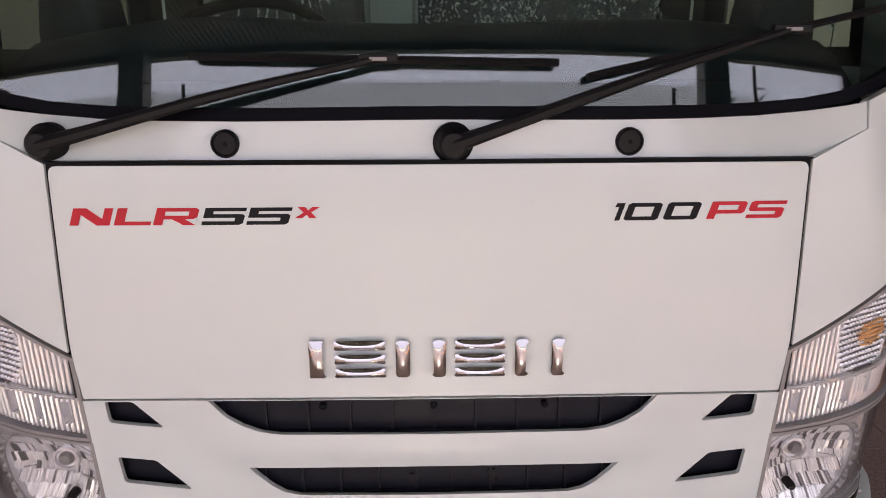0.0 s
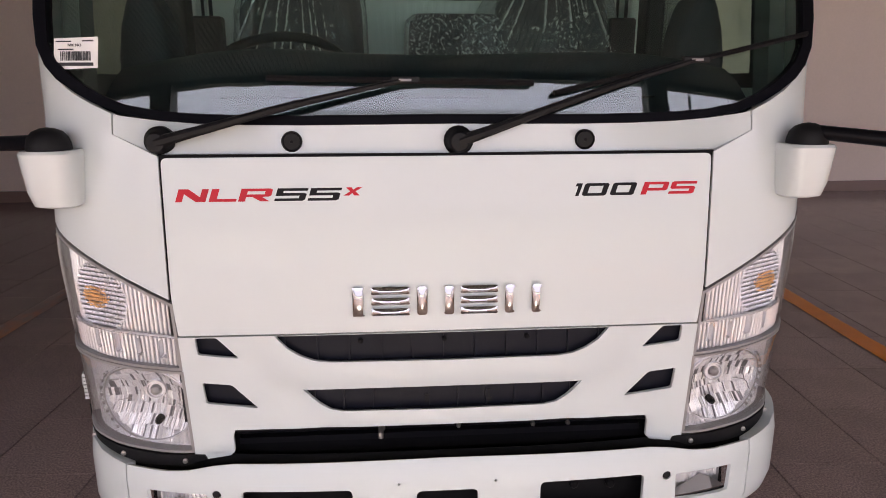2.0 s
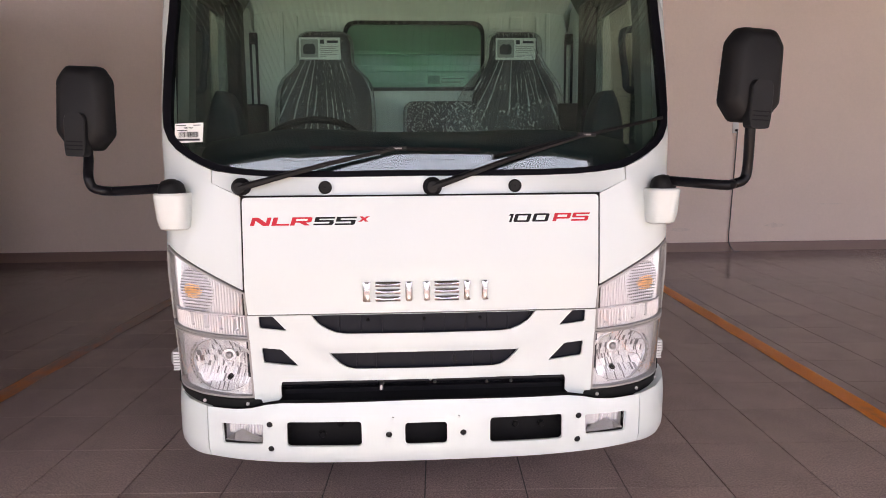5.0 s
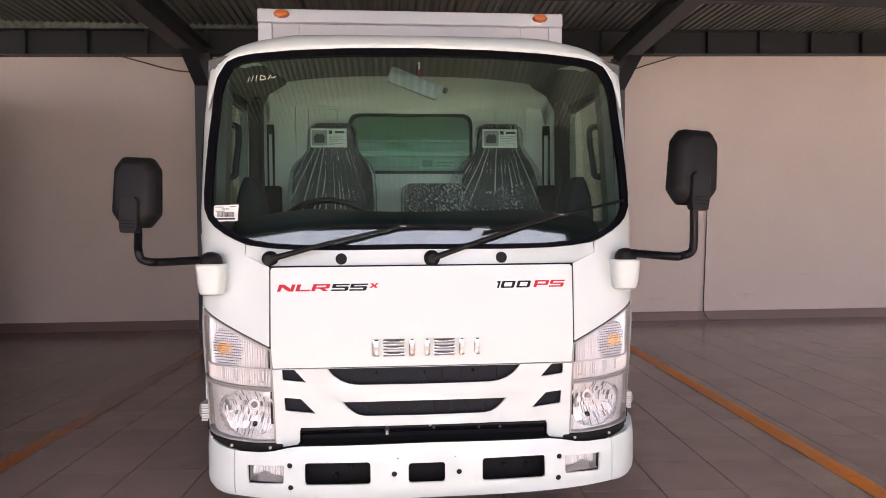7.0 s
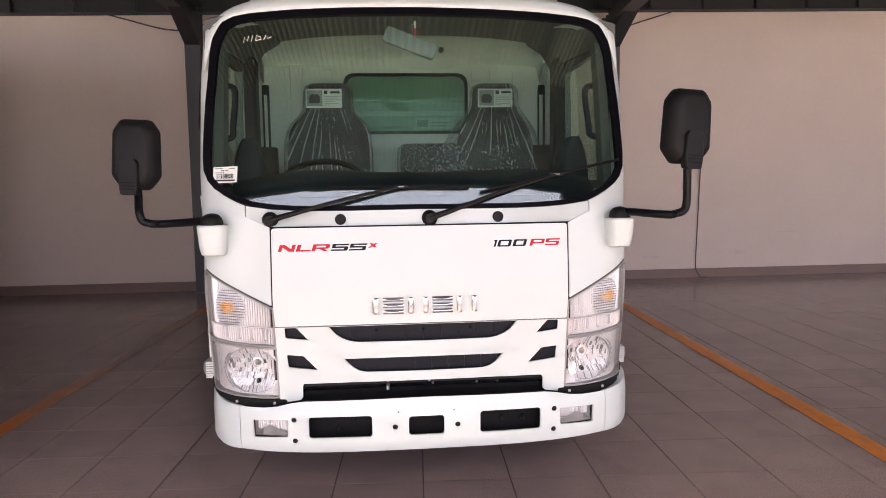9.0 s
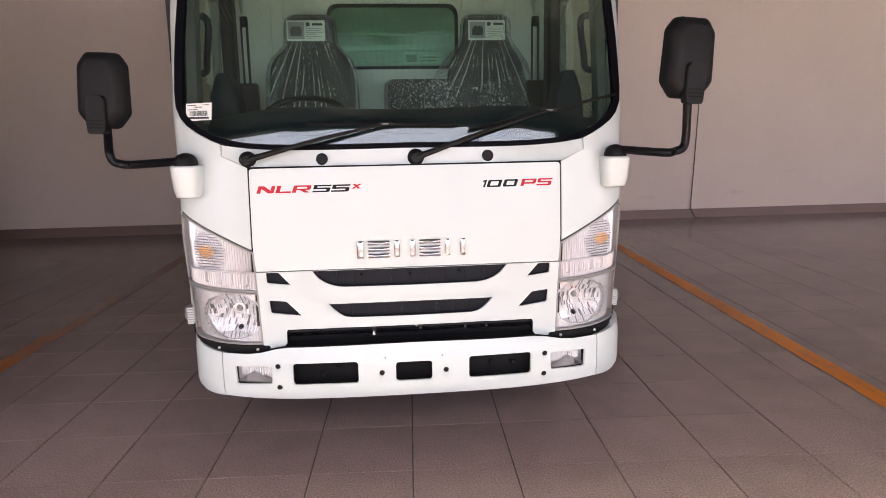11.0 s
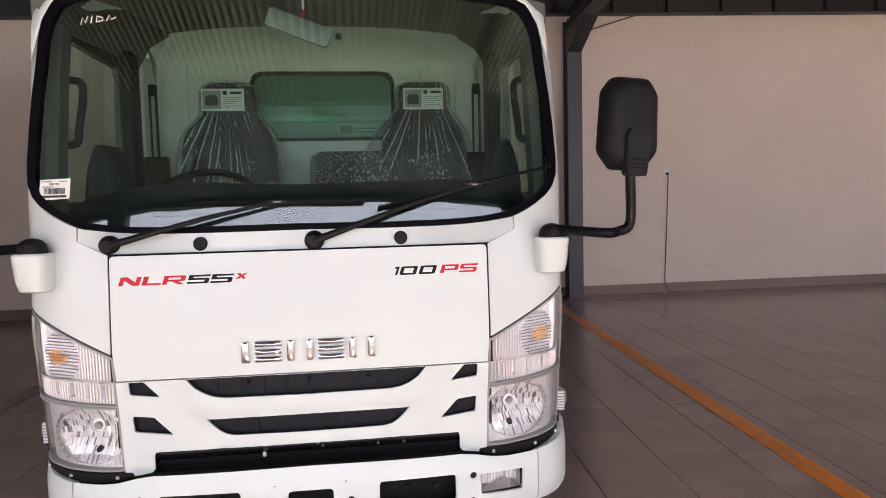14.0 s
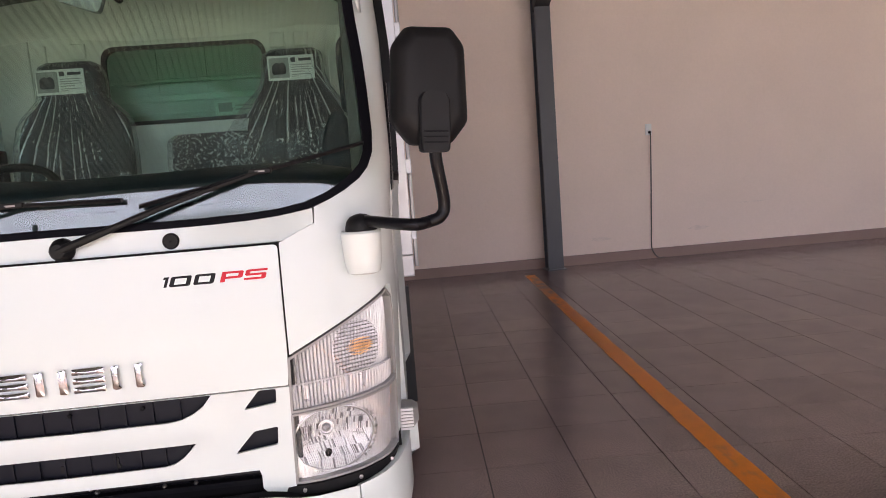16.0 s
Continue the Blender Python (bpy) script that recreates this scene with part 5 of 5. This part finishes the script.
# outside mirrors on bent arms
def mirror(s, ball, elbow, foot, low, high, turn):
    arm = part("mirror_arm", tube(spline([ball, (elbow[0] - s * 0.09, elbow[1] - 0.02 * s, elbow[2]), (elbow[0] - s * 0.045, elbow[1], elbow[2] + 0.002)], 4)[:-1] + spline([(elbow[0] - s * 0.045, elbow[1], elbow[2] + 0.002), (elbow[0] - s * 0.012, elbow[1], elbow[2] + 0.014), (elbow[0], elbow[1], elbow[2] + 0.05), foot, (foot[0], foot[1], foot[2] + 0.06)], 6), 0.016, 14), GLOSSBLACK, truck, "black bent mirror arm")
    c = Vector(((low[0] + high[0]) / 2, (low[1] + high[1]) / 2, (low[2] + high[2]) / 2))
    hh = (high[2] - low[2]) / 2
    w = 0.097
    m = Matrix.Translation(c) @ Matrix.Rotation(radians(turn), 4, "Z") @ Matrix.Rotation(radians(3), 4, "Y")
    def ring(y, k, grow):
        q = [(-w + 0.045, -hh), (w - 0.045, -hh), (w, -hh + 0.055), (w - 0.006, hh - 0.045), (w - 0.04, hh), (-w + 0.04, hh), (-w + 0.006, hh - 0.045), (-w, -hh + 0.055)]
        return [m @ Vector((a * k, y, b * grow)) for a, b in rounded(q, 0.012, 2)]
    body = part("mirror_housing", loft([ring(-0.045, 0.62, 0.74), ring(-0.04, 0.72, 0.82), ring(-0.026, 0.88, 0.93), ring(-0.008, 0.97, 0.985), ring(0.012, 1, 1), ring(0.03, 0.995, 0.995)]), BLACK, truck, "matt black mirror housing")
    q = rounded([(-0.036, -0.168), (0.036, -0.168), (0.04, -0.13), (0.039, -0.04), (0.028, -0.024), (-0.028, -0.024), (-0.039, -0.04), (-0.04, -0.13)], 0.01, 3)
    part("clamp", loft([[m @ Vector((a * k, y, b + 0.005)) for a, b in q] for y, k in ((-0.062, 0.85), (-0.058, 0.95), (-0.03, 1.0))]), BLACK, body)
    for i in range(3):
        part("groove", loft([[m @ Vector((a, y, -0.115 - 0.013 * i + b)) for a, b in ((-0.03, 0), (0.03, 0), (0.03, 0.004), (-0.03, 0.004))] for y in (-0.0635, -0.058)]), VOID, body, smooth=False)
    part("mirror_glass", loft([ring(0.0305, 0.9, 0.93), ring(0.033, 0.9, 0.93)]), MIRRORGLASS, body, "mirror glass")


mirror(1, (0.83, 0.01, 1.232), (1.042, -0.115, 1.222), (1.027, -0.148, 1.38), (1.018, -0.153, 1.417), (1.030, -0.143, 1.704), 8)
mirror(-1, (-0.83, 0.02, 1.222), (-1.125, 0.12, 1.208), (-1.142, 0.17, 1.32), (-1.144, 0.18, 1.346), (-1.160, 0.20, 1.632), -8)

# wipers and washer caps
def wiper(px, pz, end, blade0, blade1):
    py = cowl(px, pz)[1]
    hub = part("wiper", lathe([(0.032, 0.006), (0.032, -0.008), (0.026, -0.014), (0.024, -0.03), (0.018, -0.037), (0.004, -0.039)], (px, py, pz), "y", 20), BLACK, truck, "black wiper")
    a, b = Vector((px, py - 0.028, pz)), Vector((end[0], pane(*end)[1] - 0.03, end[1]))
    mid = a.lerp(b, 0.55) + Vector((0, -0.012, 0.006))
    path = spline([a, a.lerp(mid, 0.3) + Vector((0, -0.004, 0)), mid, b], 5)
    part("arm", tube(path, [0.0135 - 0.008 * (i / (len(path) - 1)) for i in range(len(path))], 8), BLACK, hub)
    pts = [Vector((x, pane(x, z)[1] - 0.018, z)) for x, z in ((blade0[0] + (blade1[0] - blade0[0]) * t, blade0[1] + (blade1[1] - blade0[1]) * t) for t in np.linspace(0, 1, 9))]
    part("blade", loft([[p + Vector(o) for o in ((0, 0.012, -0.003), (0, 0.012, 0.003), (0, -0.003, 0.006), (0, -0.008, 0), (0, -0.003, -0.006))] for p in pts]), RUBBER, hub, "thin rubber blade")
    q = Vector((end[0], pane(*end)[1] - 0.03, end[1]))
    part("bracket", boxed((q.x - 0.013, q.x + 0.013, q.y - 0.006, q.y - 0.004, q.z - 0.003, q.z + 0.002)), GREYTRIM, hub, "pale grey clip", smooth=False)
    part("bracket", boxed((q.x - 0.03, q.x + 0.03, q.y - 0.004, q.y + 0.012, q.z - 0.007, q.z + 0.007)), BLACK, hub, bevel=0.003)


wiper(-0.597, 1.221, (-0.08, 1.346), (-0.37, 1.350), (0.195, 1.339))
wiper(0.033, 1.219, (0.56, 1.388), (0.24, 1.318), (0.845, 1.447))
for x in (-0.322, 0.311):
    y = cowl(x, 1.219)[1]
    cp = part("washer_cap", lathe([(0.022, 0.004), (0.022, -0.006), (0.0195, -0.010), (0.0185, -0.0095), (0.017, -0.006), (0.016, -0.006), (0.004, -0.0075)], (x, y, 1.219), "y", 24), BLACK, truck, "round black cap")
    part("slot", lathe([(0.004, -0.0072), (0.0035, -0.009), (0.001, -0.009)], (x, y, 1.219), "y", 10), VOID, cp)

# lettering and emblem on the lid
ydec = lambda x, z: front(x, z)[1] - 0.0006
# wide squared characters, each in a field one by one
GLYPH = {
    "N": [[(0, 0), (0.22, 0), (0.22, 0.62), (0.68, 0), (1, 0), (1, 1), (0.78, 1), (0.78, 0.38), (0.32, 1), (0, 1)]],
    "L": [[(0, 0), (1, 0), (1, 0.22), (0.27, 0.22), (0.27, 1), (0, 1)]],
    "R": [[(0, 0), (0.22, 0), (0.22, 0.34), (0.42, 0.34), (0.72, 0), (1, 0), (0.72, 0.34), (0.92, 0.36), (1, 0.45), (1, 0.9), (0.92, 1), (0, 1)], [(0.22, 0.55), (0.78, 0.55), (0.78, 0.79), (0.22, 0.79)]],
    "5": [[(0, 0), (0.92, 0), (1, 0.1), (1, 0.54), (0.92, 0.63), (0.22, 0.63), (0.22, 0.79), (1, 0.79), (1, 1), (0, 1), (0, 0.41), (0.78, 0.41), (0.78, 0.21), (0, 0.21)]],
    "0": [[(0.08, 0), (0.92, 0), (1, 0.1), (1, 0.9), (0.92, 1), (0.08, 1), (0, 0.9), (0, 0.1)], [(0.22, 0.22), (0.78, 0.22), (0.78, 0.78), (0.22, 0.78)]],
    "1": [[(0.45, 0), (1, 0), (1, 1), (0.1, 1), (0, 0.77), (0.45, 0.77)]],
    "P": [[(0, 0), (0.22, 0), (0.22, 0.3), (0.92, 0.3), (1, 0.4), (1, 0.9), (0.92, 1), (0, 1)], [(0.22, 0.52), (0.78, 0.52), (0.78, 0.79), (0.22, 0.79)]],
    "S": [[(0, 0), (0.92, 0), (1, 0.1), (1, 0.52), (0.92, 0.61), (0.22, 0.61), (0.22, 0.79), (1, 0.79), (1, 1), (0.08, 1), (0, 0.9), (0, 0.49), (0.08, 0.4), (0.78, 0.4), (0.78, 0.21), (0, 0.21)]],
    "x": [[(0, 0), (0.34, 0), (0.5, 0.3), (0.66, 0), (1, 0), (0.67, 0.5), (1, 1), (0.66, 1), (0.5, 0.7), (0.34, 1), (0, 1), (0.33, 0.5)]],
}


def decal(text, x0, x1, z0, z1, m, label, slant=0.34):
    """One slanted character laid on the lid."""
    w, t = (x1 - x0) - slant * (z1 - z0), z1 - z0
    loops = [[(x0 + a * w + slant * b * t, z0 + b * t) for a, b in l] for l in GLYPH[text]]
    return part("decal", skin(loops[0], loops[1:], lambda x, z: (x, ydec(x, z) - 0.0004, z), 0.0004, 0.03), m, lid, label, smooth=False)


def mark(step):
    """A place along the lid, counted in steps of 0.886 mm from a little left of its edge."""
    return -0.592 + (step - 94) * 0.000886


for ch, p0, p1, m, z0, z1 in (("N", 122, 203, RED, 1.097, 1.124), ("L", 200, 275, RED, 1.097, 1.124), ("R", 269, 354, RED, 1.097, 1.124), ("5", 354, 437, BLACKDECAL, 1.097, 1.124), ("5", 433, 517, BLACKDECAL, 1.097, 1.124), ("x", 519, 565, RED, 1.107, 1.1245), ("1", 1078, 1105, BLACKDECAL, 1.099, 1.1265), ("0", 1101, 1173, BLACKDECAL, 1.099, 1.1265), ("0", 1172, 1243, BLACKDECAL, 1.0995, 1.127), ("P", 1251, 1326, RED, 1.1, 1.1275), ("S", 1322, 1397, RED, 1.1005, 1.128)):
    decal(ch, mark(p0), mark(p1), z0, z1, m, "red slanted letter" if m is RED else "black slanted character")

# chrome emblem: five plain bevelled shapes
def emblem(outline, holes=()):
    (x0, z0), (x1, z1) = np.min(outline, 0), np.max(outline, 0)

    def domed(x, z):
        swell = 0.006 * (1 - (2 * (z - z0) / (z1 - z0) - 1) ** 2) * (1 - (2 * (x - x0) / (x1 - x0) - 1) ** 2) ** 0.5
        return (x, ydec(x, z) - 0.008 - swell, z)
    bm = skin(outline, list(holes), domed, 0.006, 0.005)
    part("emblem", bm, CHROME, lid, "bevelled chrome badge shape", bevel=0.005, segs=3)


def rect(x0, x1, z0, z1, r):
    return rounded([(x0, z0), (x1, z0), (x1, z1), (x0, z1)], r, 4)


Z0, Z1 = 0.842, 0.908
emblem(rect(-0.203, -0.176, Z0, Z1, 0.002))
for x0, x1, flat in ((-0.163, -0.077, True), (-0.062, 0.02, False), (0.033, 0.118, True), (0.133, 0.216, False)):
    if flat:  # three level bars
        for k in range(3):
            emblem(rect(x0, x1, Z0 + 0.0245 * k, Z0 + 0.0245 * k + 0.017, 0.006))
    else:  # a pair of upright bars
        for a, b in ((x0, x0 + 0.023), (x1 - 0.023, x1)):
            emblem(rect(a, b, Z0, Z1, 0.008))

# sticker behind the windscreen
def on_glass(x, z, d=0.0):
    return (x, pane(x, z)[1] - 0.0012 - d, z)


stk = part("sticker", skin([(-0.832, 1.368), (-0.733, 1.372), (-0.73, 1.436), (-0.828, 1.433)], [], on_glass, 0.0008, 0.03), PAPER, truck, "white barcode sticker on the windscreen")
rnd = random.Random(5)
x = -0.815
while x < -0.748:
    w = rnd.choice((0.0008, 0.0012, 0.0018, 0.0024))
    part("bar", skin([(x, 1.387), (x + w, 1.387), (x + w, 1.406), (x, 1.406)], [], lambda a, b: on_glass(a, b, 0.001), 0.0006, 0.03), INK, stk, smooth=False)
    x += w + rnd.choice((0.0008, 0.0014, 0.002))
for x0, x1, z0, z1 in ((-0.822, -0.742, 1.376, 1.383), (-0.82, -0.785, 1.409, 1.4115), (-0.824, -0.79, 1.4255, 1.428), (-0.765, -0.74, 1.4265, 1.429)):
    part("bar", skin([(x0, z0), (x1, z0), (x1, z1), (x0, z1)], [], lambda a, b: on_glass(a, b, 0.001), 0.0006, 0.03), INK, stk, smooth=False)
bm = words("NIK NO", -0.797, -0.767, 1.416, 1.422, 0, 0.02)
part("words", thicken(bm, 0.0006, lambda x, z: on_glass(x, z)[1] - 0.0006), INK, stk, smooth=False)
# chalk strokes on the glass, too loose to read
for st in ([(-0.705, 1.94), (-0.70, 1.962), (-0.69, 1.945), (-0.683, 1.966)], [(-0.672, 1.945), (-0.668, 1.968)], [(-0.655, 1.947), (-0.652, 1.968), (-0.635, 1.962), (-0.632, 1.952), (-0.655, 1.947)], [(-0.622, 1.95), (-0.612, 1.97), (-0.606, 1.955), (-0.59, 1.962)]):
    part("chalk_stroke", tube([on_glass(a, b, 0.001) for a, b in st], 0.0016, 5), PAPER, truck, "white chalk stroke", smooth=False)

# cargo box behind the cab
BX0, BX1, BY, BZ = -0.955, 1.03, 1.80, 2.74
cargo = part("cargo_box", boxed((BX0 + 0.02, BX1 - 0.02, BY + 0.02, BY + 2.9, 0.85, BZ - 0.08)), BOXSKIN, truck, "pale grey aluminium cargo box", smooth=False)
part("top_rail", boxed((BX0, BX1, BY - 0.02, BY + 2.92, BZ - 0.085, BZ)), ALU, cargo, bevel=0.008)
part("bottom_rail", boxed((BX0, BX1, BY - 0.01, BY + 2.92, 0.78, 0.9)), ALU, cargo, bevel=0.008)
for x0, x1 in ((BX0, BX0 + 0.09), (BX1 - 0.09, BX1)):
    part("corner_post", boxed((x0, x1, BY, BY + 0.08, 0.9, BZ - 0.085)), ALU, cargo, bevel=0.006)
# pale rails and a plate added in place of the rear window's bright reflections
part("glint_rail", boxed((BX0 + 0.09, BX1 - 0.09, BY - 0.012, BY + 0.02, 1.80, 1.835)), ALU, cargo, bevel=0.006)
part("glint_rail", boxed((BX0 + 0.09, BX1 - 0.09, BY - 0.012, BY + 0.02, 1.895, 1.915)), ALU, cargo, bevel=0.004)
part("glint_rail", boxed((BX0 + 0.09, BX1 - 0.09, BY - 0.012, BY + 0.02, 1.735, 1.745)), ALU, cargo, bevel=0.003)
glint_plate = part("glint_plate", boxed((0.07, 0.325, BY - 0.018, BY - 0.013, 1.715, 1.79)), PAPER, cargo, "white plate standing in for a bright reflection in the rear window", bevel=0.002)
part("bar", boxed((0.09, 0.16, BY - 0.021, BY - 0.0185, 1.73, 1.775), (0.175, 0.305, BY - 0.021, BY - 0.0185, 1.755, 1.762), (0.175, 0.28, BY - 0.021, BY - 0.0185, 1.735, 1.742)), GREYINK, glint_plate, smooth=False)
for i in range(7):
    x = BX0 + 0.25 + i * 0.245
    part("panel_rib", boxed((x - 0.012, x + 0.012, BY + 0.012, BY + 0.02, 0.9, BZ - 0.09)), BOXSKIN, cargo, smooth=False)
for x in (-0.80, 0.875):
    ml = part("marker_lamp", lathe([(0.05, 0.0), (0.05, -0.012), (0.04, -0.028), (0.02, -0.034)], (0, 0, 0), "y", 20), ORANGE, cargo, "orange marker lamp")
    ml.matrix_local = Matrix.Translation((x, BY - 0.02, BZ - 0.035)) @ Matrix.Diagonal((1, 1, 0.52, 1))
for k in range(4):
    part("hinge", boxed((BX1 - 0.005, BX1 + 0.03, BY + 0.03, BY + 0.09, 0.98 + 0.36 * k, 1.06 + 0.36 * k)), ALU, cargo, bevel=0.006)
part("side_rod", tube([(BX1 + 0.02, BY + 0.12, 0.82), (BX1 + 0.02, BY + 0.12, 2.62)], 0.012, 8), STEEL, cargo)

# chassis, wheels and mud flaps
part("chassis", boxed((-0.38, -0.3, 0.3, 4.6, 0.45, 0.62), (0.3, 0.38, 0.3, 4.6, 0.45, 0.62), (-0.7, 0.7, 0.62, 0.72, 0.32, 0.42)), VOID, truck, smooth=False)
for s in (1, -1):
    for y in (1.02, 3.4):
        wh = part("wheel", lathe([(0.19, -0.09), (0.30, -0.095), (0.345, -0.08), (0.36, -0.05), (0.36, 0.05), (0.345, 0.08), (0.30, 0.095), (0.19, 0.09)], (s * 0.73, y, 0.36), "x", 36), RUBBER, truck, "black tyre")
        part("rim", lathe([(0.19, -0.06), (0.2, 0.06), (0.06, 0.09), (0.05, 0.12)], (s * 0.73, y, 0.36), "x", 24), STEEL, wh)
    part("mud_flap", boxed(tuple(sorted((s * 0.60, s * 0.98))) + (1.5, 1.52, 0.18, 0.78)), RUBBER, truck, "black mud flap", smooth=False)


# ---- floor tiles, each a piece of the floor ----
def tile_mesh(name, grow):
    bm = bmesh.new()
    a, d, c = T / 2 - 0.0024, T / 2 - 0.0015, 0.0012
    def corners(z, k):
        return [bm.verts.new((p * (a - k), q * (d - k), z)) for p, q in ((-1, -1), (1, -1), (1, 1), (-1, 1))]
    lo, md, hi = corners(-0.008, 0), corners(-c, 0), corners(0, 0.001)
    for p, q in ((lo, md), (md, hi)):
        for i in range(4):
            bm.faces.new((p[i], p[(i + 1) % 4], q[(i + 1) % 4], q[i]))
    bm.faces.new(hi)
    me = bpy.data.meshes.new(name)
    bm.to_mesh(me)
    bm.free()
    me.materials.append(TILE)
    return me


tile_data = tile_mesh("tile", 0)
rnd = random.Random(3)
rest = bmesh.new()
for i in range(-42, 48):
    for j in range(-20, 17):
        x, y, _ = floor_place((i + 0.5) * T, (j + 0.5) * T)
        if not (-15.9 < x < 17.9 and -7.4 < y < 6.6):
            continue
        z = rnd.uniform(-0.0006, 0.0001)
        if -3.2 < x < 4.4 and -1.1 < y < 4.6:
            ob = new("tile", tile_data)
            ob.location, ob.rotation_euler = (x, y, z), (rnd.uniform(-0.0006, 0.0006), rnd.uniform(-0.0006, 0.0006), GRID)
            ob.parent = bed
        else:
            a, d = T / 2 - 0.0025, T / 2 - 0.0015
            vs = [rest.verts.new(floor_place((i + 0.5) * T + p, (j + 0.5) * T + q, h)) for h in (-0.008, z) for p, q in ((-a, -d), (a, -d), (a, d), (-a, d))]
            for f in ((0, 1, 5, 4), (1, 2, 6, 5), (2, 3, 7, 6), (3, 0, 4, 7), (4, 5, 6, 7)):
                rest.faces.new([vs[k] for k in f])
far = part("tiles", rest, TILE, bed, smooth=False)
far["kind"] = "stuff"
